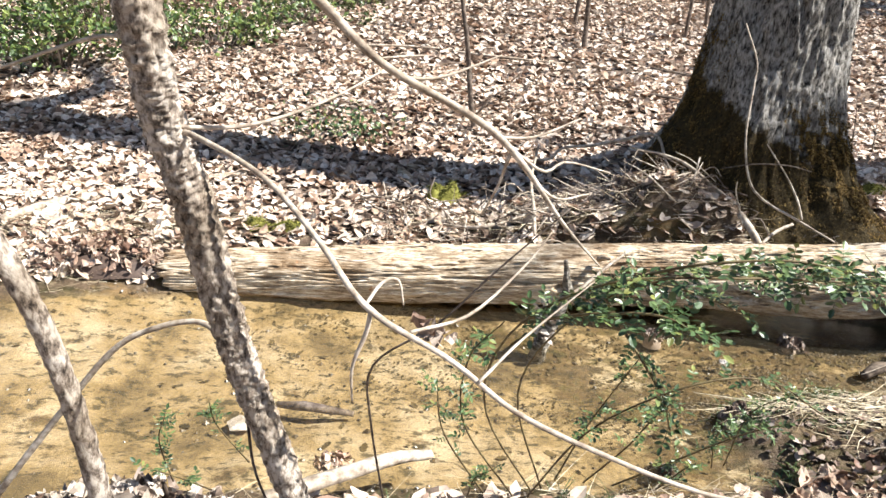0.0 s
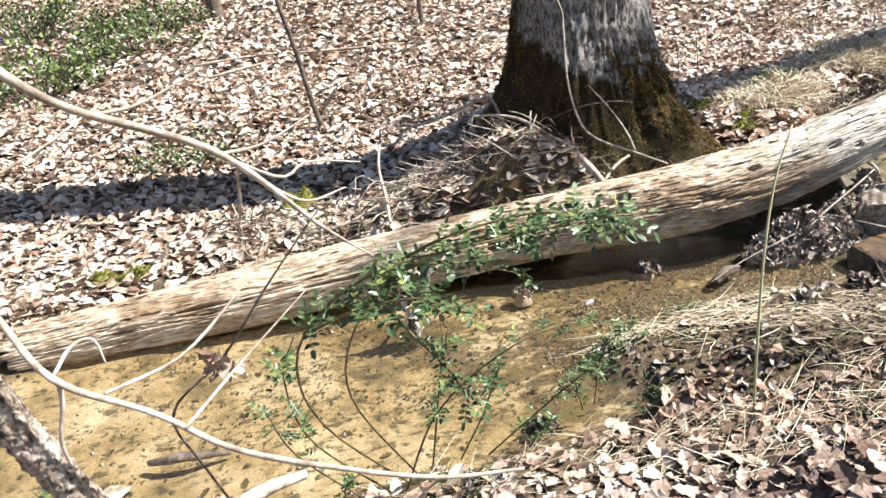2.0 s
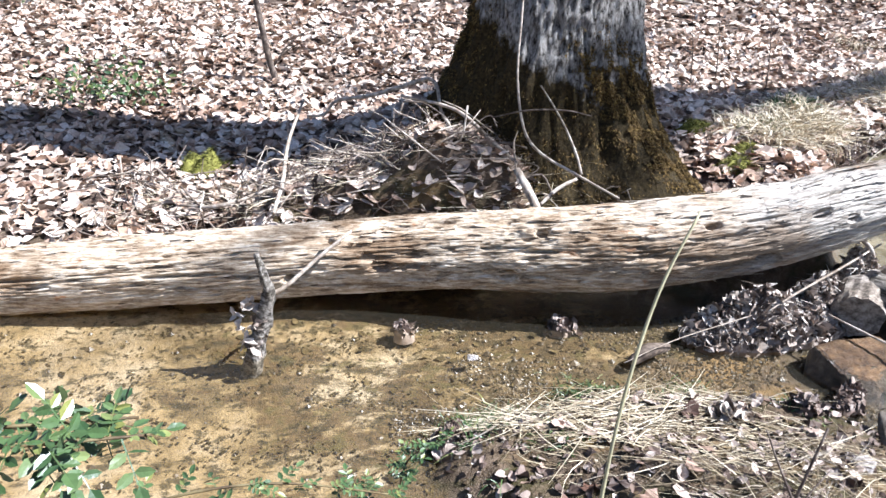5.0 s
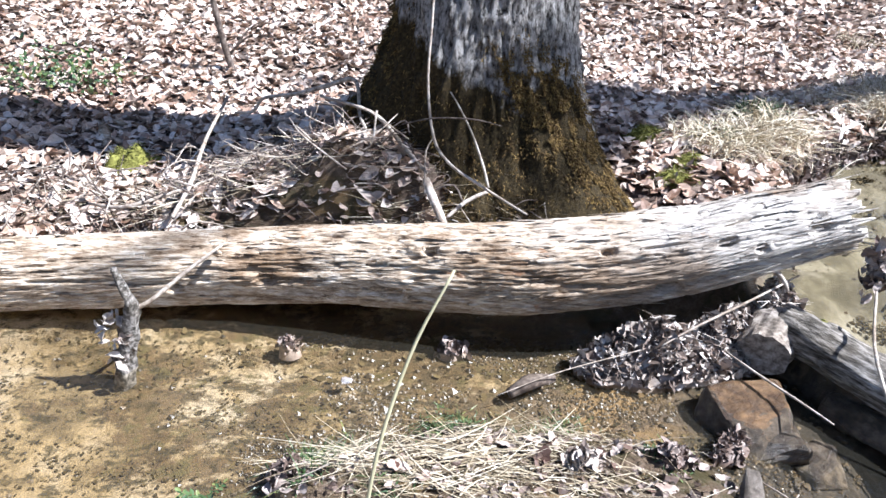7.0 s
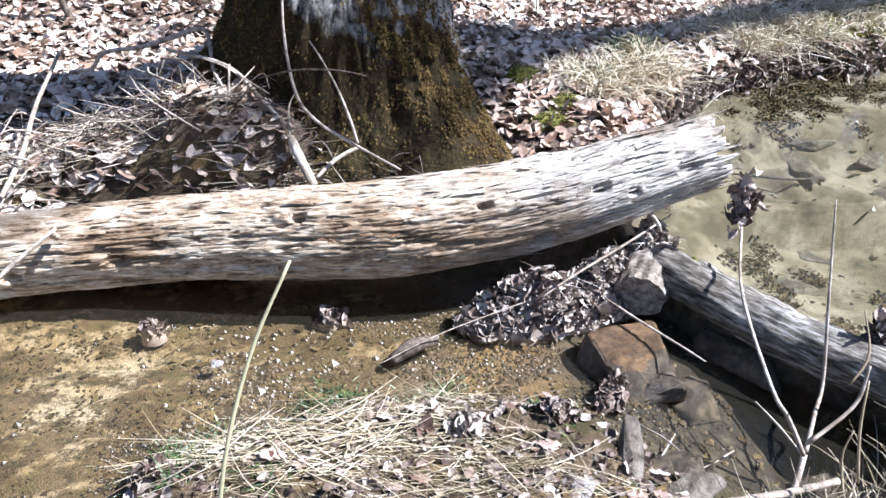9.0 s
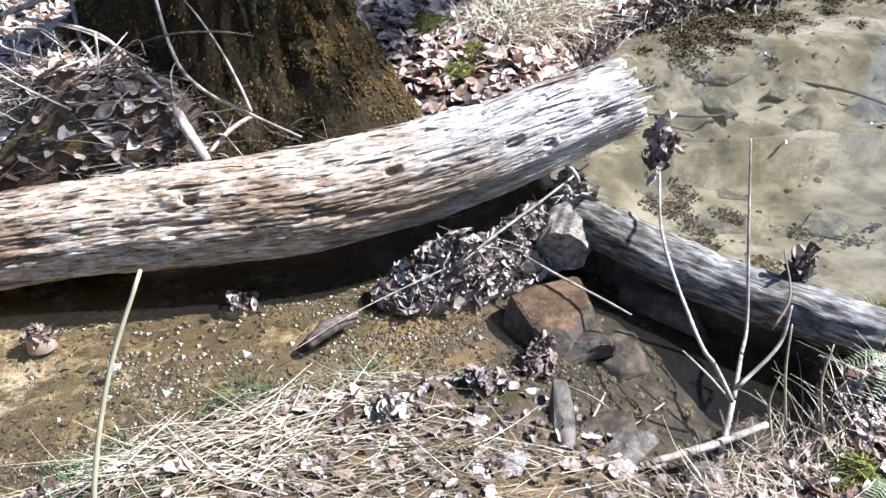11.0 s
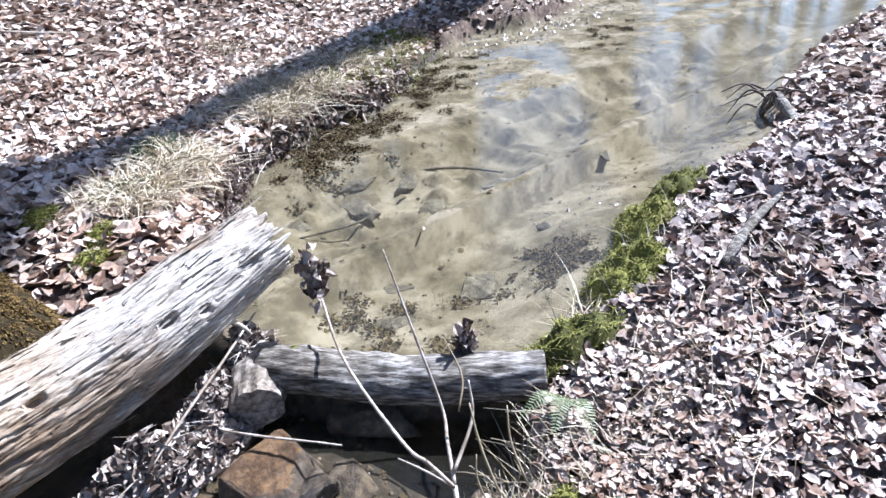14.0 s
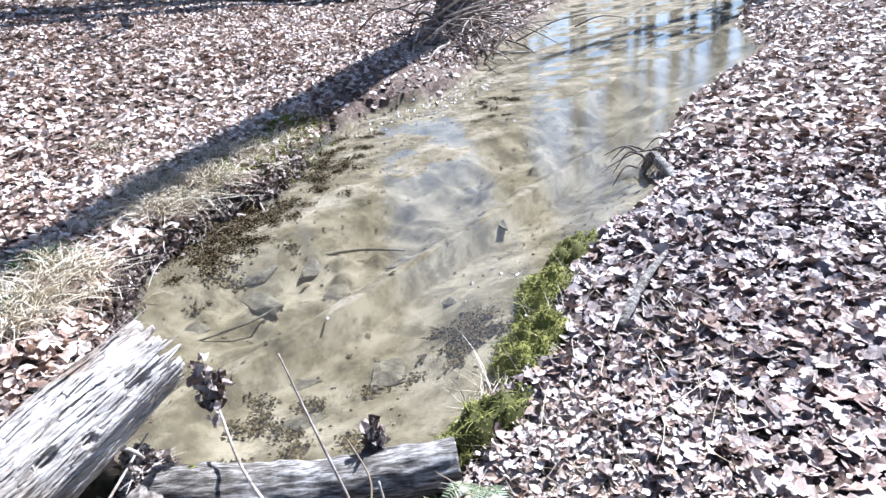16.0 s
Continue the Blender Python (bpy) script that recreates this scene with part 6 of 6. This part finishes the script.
def build_rose():
    root = thing("rose_shrub", None, "wild rose shrub with arching stems and small green compound leaves", "shrub")
    stems = [([(0.02, 1.42, -0.06), (-0.16, 1.12, 0.45), (-0.14, 0.88, 0.82), (0.03, 0.77, 1.02), (0.28, 0.74, 1.07), (0.48, 0.76, 1.07), (0.60, 0.80, 1.05)], 54, 0.019),
             ([(0.05, 1.45, -0.06), (-0.08, 1.15, 0.5), (0.0, 0.92, 0.86), (0.16, 0.82, 1.02), (0.36, 0.80, 1.05), (0.56, 0.86, 1.02)], 44, 0.018),
             ([(0.0, 0.95, 0.9), (0.08, 0.86, 0.99), (0.22, 0.82, 1.0), (0.36, 0.84, 0.94)], 22, 0.018),
             ([(0.1, 0.80, 1.03), (0.2, 0.72, 1.1), (0.34, 0.69, 1.13), (0.46, 0.70, 1.11)], 20, 0.017),
             ([(-0.1, 0.86, 0.88), (0.0, 0.72, 0.98), (0.12, 0.66, 1.02), (0.2, 0.62, 1.0)], 22, 0.02),
             ([(0.04, 0.78, 1.0), (0.1, 0.74, 0.92), (0.17, 0.72, 0.82), (0.2, 0.72, 0.74)], 12, 0.018),
             ([(-0.05, 1.4, -0.06), (-0.22, 1.2, 0.35), (-0.22, 1.05, 0.66), (-0.14, 0.9, 0.86)], 18, 0.021),
             ([(0.1, 1.5, -0.06), (0.14, 1.3, 0.3), (0.165, 1.1, 0.58), (0.19, 0.98, 0.76)], 16, 0.02),
             ([(0.0, 1.4, -0.06), (0.14, 1.22, 0.36), (0.36, 1.12, 0.60), (0.58, 1.18, 0.60), (0.82, 1.32, 0.42)], 16, 0.018),
             ([(0.3, 1.5, -0.06), (0.42, 1.32, 0.2), (0.54, 1.2, 0.40), (0.60, 1.1, 0.52)], 20, 0.018),
             ([(0.2, 1.5, -0.06), (0.27, 1.3, 0.25), (0.31, 1.2, 0.44), (0.32, 1.1, 0.56)], 12, 0.018),
             ([(-0.15, 1.4, -0.06), (-0.28, 1.22, 0.3), (-0.3, 1.1, 0.55)], 9, 0.018)]
    rng = np.random.RandomState(5)
    for pts, count, size in stems:
        st = stick("stem", pts, [0.0035, 0.003, 0.0025, 0.0015], M_ROSESTEM, "", parent=root, n=30, sides=6)
        c = curve(pts, 60)
        g = Geo()
        for k in range(int(count * 1.5)):
            i = int(rng.uniform(0.25 if count < 40 else 0.4, 1.0) * 58)
            t = (c[i + 1] - c[i]).normalized()
            a = rng.uniform(0, 6.28)
            d = Vector((math.cos(a), math.sin(a), rng.normal() * 0.7)) + t * 0.7
            rose_leaf(g, c[i], d, size * rng.uniform(0.65, 1.15), rng, rng.choice([2, 3, 3]))
        tagged(piece("foliage", g.mesh("foliage", M_GREEN), st, "small green compound leaves"), kind="stuff")
    low = thing("rose_seedling", None, "low green rose seedlings on the near bank", "plant")
    for pts, count, size in (([(-0.970, 1.410, -0.040), (-1.000, 1.260, 0.220), (-0.970, 1.160, 0.380)], 16, 0.018), ([(-1.170, 1.260, -0.020), (-1.140, 1.160, 0.220), (-1.080, 1.110, 0.360)], 14, 0.018), ([(-1.040, 1.260, -0.040), (-1.080, 1.110, 0.140), (-1.120, 1.040, 0.220)], 12, 0.018),
                             ([(0.75, 1.72, -0.1), (0.79, 1.7, 0.15), (0.9, 1.65, 0.28)], 22, 0.02), ([(0.7, 1.7, -0.1), (0.66, 1.62, 0.1), (0.7, 1.55, 0.2)], 16, 0.018), ([(-0.2, 1.38, -0.06), (-0.18, 1.3, 0.08), (-0.12, 1.26, 0.16)], 14, 0.018), ([(0.45, 1.5, -0.06), (0.5, 1.42, 0.1), (0.52, 1.38, 0.16)], 14, 0.016)):
        st = stick("stem", pts, [0.003, 0.0025, 0.0015], M_ROSESTEM, "", parent=low, n=16, sides=5)
        c = curve(pts, 40)
        g = Geo()
        for k in range(count):
            i = int(rng.uniform(0.2, 1.0) * 38)
            a = rng.uniform(0, 6.28)
            rose_leaf(g, c[i], Vector((math.cos(a), math.sin(a), 0.4)), size * rng.uniform(0.6, 1.1), rng, 3)
        tagged(piece("foliage", g.mesh("foliage", M_GREEN), st), kind="stuff")


build_rose()


def build_fern(x, y, turn, fronds, length, label):
    root = thing("fern", None, label, "fern", "ferns on the near bank")
    z = ground_z(x, y) + 0.03
    for j in range(fronds):
        a = radians(turn + (j - fronds / 2) * 34)
        d = Vector((math.cos(a), math.sin(a), 0))
        pts = curve([Vector((x, y, z)), Vector((x, y, z)) + d * length * 0.5 + Vector((0, 0, length * 0.32)), Vector((x, y, z)) + d * length + Vector((0, 0, length * 0.12))], 24)
        g = Geo()
        for i in range(2, 23):
            t = (pts[i + 1] - pts[i]).normalized() if i < 23 else d
            s = t.cross(Vector((0, 0, 1))).normalized()
            w = length * 0.17 * math.sin(math.pi * (i / 23) ** 0.8 * 0.92 + 0.15)
            for sg in (1, -1):
                b, e = pts[i], pts[i] + s * sg * w + t * w * 0.25 + Vector((0, 0, -w * 0.15))
                h = t * length * 0.0085
                g.add([b - h, b + h, b.lerp(e, 0.6) + h, e, b.lerp(e, 0.6) - h], [(0, 1, 2, 3, 4)])
        fr = piece("frond", g.mesh("frond", M_FERN), root)
        v, f = tube(pts[::4], [0.0018, 0.001], 12, 5)
        piece("stalk", mesh_of("stalk", v, f, M_ROSESTEM), fr)


build_fern(3.40, 1.86, -140, 3, 0.23, "small evergreen fern under the bank's moss")
build_fern(3.12, 1.56, -110, 3, 0.20, "small green fern on the near bank")


# ---- the hillside and what stands behind ----
def bush(x, y, rx, ry, h, clumps, label, mat=M_EVERGREEN, size=(0.04, 0.09)):
    root = thing("evergreen_bush", None, label, "bush")
    z = ground_z(x, y)
    rng = np.random.RandomState(int(abs(x * 19 + y * 7) * 10) % 9999)
    pts = []
    for j in range(clumps):
        a, r = rng.rand() * 6.283, math.sqrt(rng.rand())
        c = Vector((x + rx * r * math.cos(a), y + ry * r * math.sin(a), z + h * rng.uniform(0.15, 1.0) * (1 - 0.5 * r * r)))
        v, f = tube([Vector((x + (c.x - x) * 0.3, y + (c.y - y) * 0.3, z - 0.05)), Vector((x, y, z)).lerp(c, 0.6), c], [0.012, 0.008, 0.003], 8, 5)
        piece("stem", mesh_of("stem", v, f, M_DARKTWIG), root)
        for _ in range(42):
            pts.append(c + Vector((rng.normal() * 0.13, rng.normal() * 0.13, rng.normal() * 0.10)))
    v, f = scatter_leaves(np.array([tuple(p) for p in pts]), rng.uniform(*size, len(pts)), "beech", rng, 0.7, 0.5)
    tagged(piece("foliage", mesh_of("foliage", v, f, mat), root), kind="stuff")


bush(-4.9, 6.5, 0.8, 0.5, 0.8, 40, "sunlit evergreen bush on the wooded slope")
bush(-5.6, 8.6, 1.2, 0.8, 1.3, 50, "broad evergreen bush on the wooded slope")
bush(-5.2, 11.5, 1.6, 0.9, 0.9, 44, "low evergreen bush higher on the slope")
bush(-3.7, 7.9, 0.7, 0.5, 0.6, 24, "small sunlit evergreen bush on the slope")
bush(-3.0, 9.4, 0.8, 0.5, 0.5, 22, "small sunlit evergreen bush on the slope")
bush(-3.2, 11.0, 0.9, 0.6, 0.5, 20, "low evergreen bush higher on the slope")
bush(-1.42, 5.32, 0.22, 0.10, 0.15, 8, "low green seedlings in the oak's shade", M_GREEN, (0.03, 0.06))
bush(-1.78, 5.22, 0.2, 0.10, 0.12, 6, "low green seedlings in the oak's shade", M_GREEN, (0.03, 0.05))


def thin_tree(pts, radii, label, twigs=()):
    root = thing("thin_tree", None, label, "tree", "thin trees on the slope")
    v, f = tube(pts, radii, 30, 10, 0.06)
    piece("trunk", mesh_of("trunk", v, f, M_DARKTWIG, True), root)
    for p in twigs:
        stick("branch", p, [0.010, 0.007, 0.002], M_DARKTWIG, "", parent=root, n=10, sides=5)


def on_ground(x, y, dz=-0.05):
    return (x, y, ground_z(x, y) + dz)


thin_tree([on_ground(-0.40, 5.7), (-0.46, 5.7, 0.5), (-0.52, 5.7, 1.0), (-0.62, 5.7, 1.8), (-0.75, 5.7, 4.5)], [0.028, 0.025, 0.022, 0.018, 0.008], "thin dark bare sapling behind the log",
          [[(-0.44, 5.7, 0.4), (-0.25, 5.75, 0.62), (0.0, 5.8, 0.72)], [(-0.44, 5.7, 0.42), (-0.3, 5.72, 0.54), (-0.15, 5.7, 0.62)]])
for x, y, r, lean in ((-2.26, 11.6, 0.10, -0.25), (0.86, 9.2, 0.03, -0.05), (0.9, 11.5, 0.03, 0.3), (-0.6, 12.5, 0.03, -0.2), (2.6, 11.0, 0.025, 0.1), (-7.0, 10.8, 0.09, 0.1), (-3.4, 12.5, 0.06, 0.1), (3.3, 12.5, 0.03, -0.2)):
    z = ground_z(x, y)
    thin_tree([(x, y, z - 0.1), (x + lean * 0.4, y, z + 1.2), (x + lean, y + 0.1, z + 3), (x + lean * 1.5, y + 0.2, z + 6)], [r * 1.25, r, r * 0.8, r * 0.3], "thin dark bare trunk on the leafy slope")
rng_b = np.random.RandomState(31)
for k in range(9):
    x, y = rng_b.uniform(-4, 7), rng_b.uniform(6.8, 12)
    a, l = rng_b.uniform(-0.6, 0.6), rng_b.uniform(0.6, 1.6)
    p = [(x + math.cos(a) * l * s, y + math.sin(a) * l * s, ground_z(x + math.cos(a) * l * s, y + math.sin(a) * l * s) + 0.04) for s in (0, 0.5, 1)]
    stick("dead_branch", p, [0.012, 0.018, 0.008], M_TWIG if k % 2 else M_DARKTWIG, "dead branch lying on the leafy slope", group="dead branches on the slope", n=12)
rng_s = np.random.RandomState(8)
for x, y in ((2.85, 5.6), (3.1, 5.75), (3.4, 5.5), (2.3, 6.2)):
    h = rng_s.uniform(0.35, 0.6)
    stick("bare_shoot", [on_ground(x, y), (x - 0.03, y, ground_z(x, y) + h * 0.5), (x - 0.08, y, ground_z(x, y) + h)], [0.005, 0.004, 0.002], M_DARKTWIG, "thin dark shoot standing in the leaves", "shoot", "shoots behind the oak", n=8, sides=5)


def brush_heap(x, y, label):
    root = thing("brush_heap", None, label, "brush")
    rng = np.random.RandomState(17)
    for k in range(120):
        a = rng.uniform(-1.2, 1.2) - 1.9
        o = Vector((x + rng.normal() * 1.0, y + rng.normal() * 0.5, 0))
        o.z = ground_z(o.x, o.y) + rng.uniform(0, 0.5)
        d = Vector((math.cos(a), math.sin(a), rng.normal() * 0.25)) * rng.uniform(0.7, 1.8)
        stick("branch", [o, o + d * 0.5 + Vector((0, 0, 0.12)), o + d], [0.018, 0.014, 0.006], M_TWIG if rng.rand() < 0.5 else M_DARKTWIG, "", parent=root, n=8, sides=5)


brush_heap(12.4, 8.35, "heap of bare brush hanging over the stream bend")


def bare_tree(name, h, r, seed, label, group, low=0.38):
    """A tall leafless tree: trunk, limbs, and finer branches on each limb."""
    rng = np.random.RandomState(seed)
    root = thing(name, None, label, "tree", group)
    top = Vector((rng.normal() * 0.05 * h, rng.normal() * 0.05 * h, h))
    axis = [Vector((0, 0, -0.4)), top * 0.3 + Vector((rng.normal() * 0.15, rng.normal() * 0.15, 0)), top * 0.65, top]
    v, f = tube(axis, [r * 1.25, r, r * 0.7, r * 0.12], 22, 11, 0.06)
    piece("trunk", mesh_of("trunk", v, f, M_TREE, True), root)
    c = curve(axis, 40)
    for k in range(12):
        i = int(40 * rng.uniform(low, 0.92))
        o, a = c[i], rng.uniform(0, 6.283)
        l = h * rng.uniform(0.14, 0.3) * (1.25 - i / 40)
        d = Vector((math.cos(a), math.sin(a), rng.uniform(0.5, 1.1)))
        pts = [o, o + d * l * 0.45, o + d * l + Vector((0, 0, l * 0.4))]
        g = Geo()
        g.add(*tube(pts, [r * 0.34, r * 0.2, r * 0.04], 9, 6))
        cc = curve(pts, 12)
        for j in range(4):
            q = cc[rng.randint(4, 11)]
            e = Vector((rng.normal(), rng.normal(), rng.uniform(0.2, 1.0))).normalized() * l * rng.uniform(0.25, 0.5)
            g.add(*tube([q, q + e * 0.5 + Vector((0, 0, 0.05)), q + e], [r * 0.10, r * 0.06, r * 0.02], 6, 4))
        piece("limb", g.mesh("limb", M_TREE, True), root)
    return root


def build_forest():
    kinds = [bare_tree("bare_tree", 17, 0.24, 3, "tall leafless woodland tree with grey bark", "trees of the wood"), bare_tree("bare_tree", 14, 0.17, 5, "tall leafless woodland tree with grey bark", "trees of the wood"), bare_tree("bare_tree", 20, 0.32, 9, "tall leafless woodland tree with grey bark", "trees of the wood")]
    rng = np.random.RandomState(2)
    spots = [(30, 19), (34, 22), (27, 18.5), (38, 25), (42, 6.5), (36, 5.0), (48, 17), (52, 12), (44, 28), (31, 4), (27, 3.2), (56, 20), (60, 9), (25, 21), (22, 24), (16, 24), (10, 27), (3, 26), (-6, 24), (-14, 20), (-20, 10), (-18, -8), (-8, -14), (4, -16), (14, -14), (22, -10), (30, -6), (46, 1), (40, -3), (62, 26), (66, 14), (58, 2)]
    spots += [(rng.uniform(34, 80), rng.uniform(-8, 46)) for _ in range(70)]
    for _ in range(60):
        a, d = radians(rng.uniform(44, 84)), rng.uniform(19, 44)
        spots.append((2 + d * math.cos(a), 1 + d * math.sin(a)))
    spots = [p for p in spots if not 34.5 < math.degrees(math.atan2(p[1] - 1, p[0] - 2)) < 43.5]
    spots = [p for p in spots if signed(POOL, np.array([p[0]]), np.array([p[1]]))[0] > 0.8]
    for k, (x, y) in enumerate(spots):
        m = pose(x, y, ground_z(x, y), 0, 0, rng.uniform(0, 360)) @ Matrix.Scale(rng.uniform(0.85, 1.15), 4)
        if k < 3:
            kinds[k].matrix_world = m
        else:
            t = copy_thing(kinds[k % 3], m)
            t.matrix_world = m
    # unseen tree, leaned and placed so its trunk's shadow bands the far bank
    for x, y, r, seed in ((14.2, 9.8, 0.46, 14),):
        lean = bare_tree("leaning_tree", 19, r, seed, "leaning leafless tree added to cast the shadow band on the far bank", "", 0.8)
        lean.matrix_world = pose(x, y, ground_z(x, y), 23, 0, 0)


build_forest()
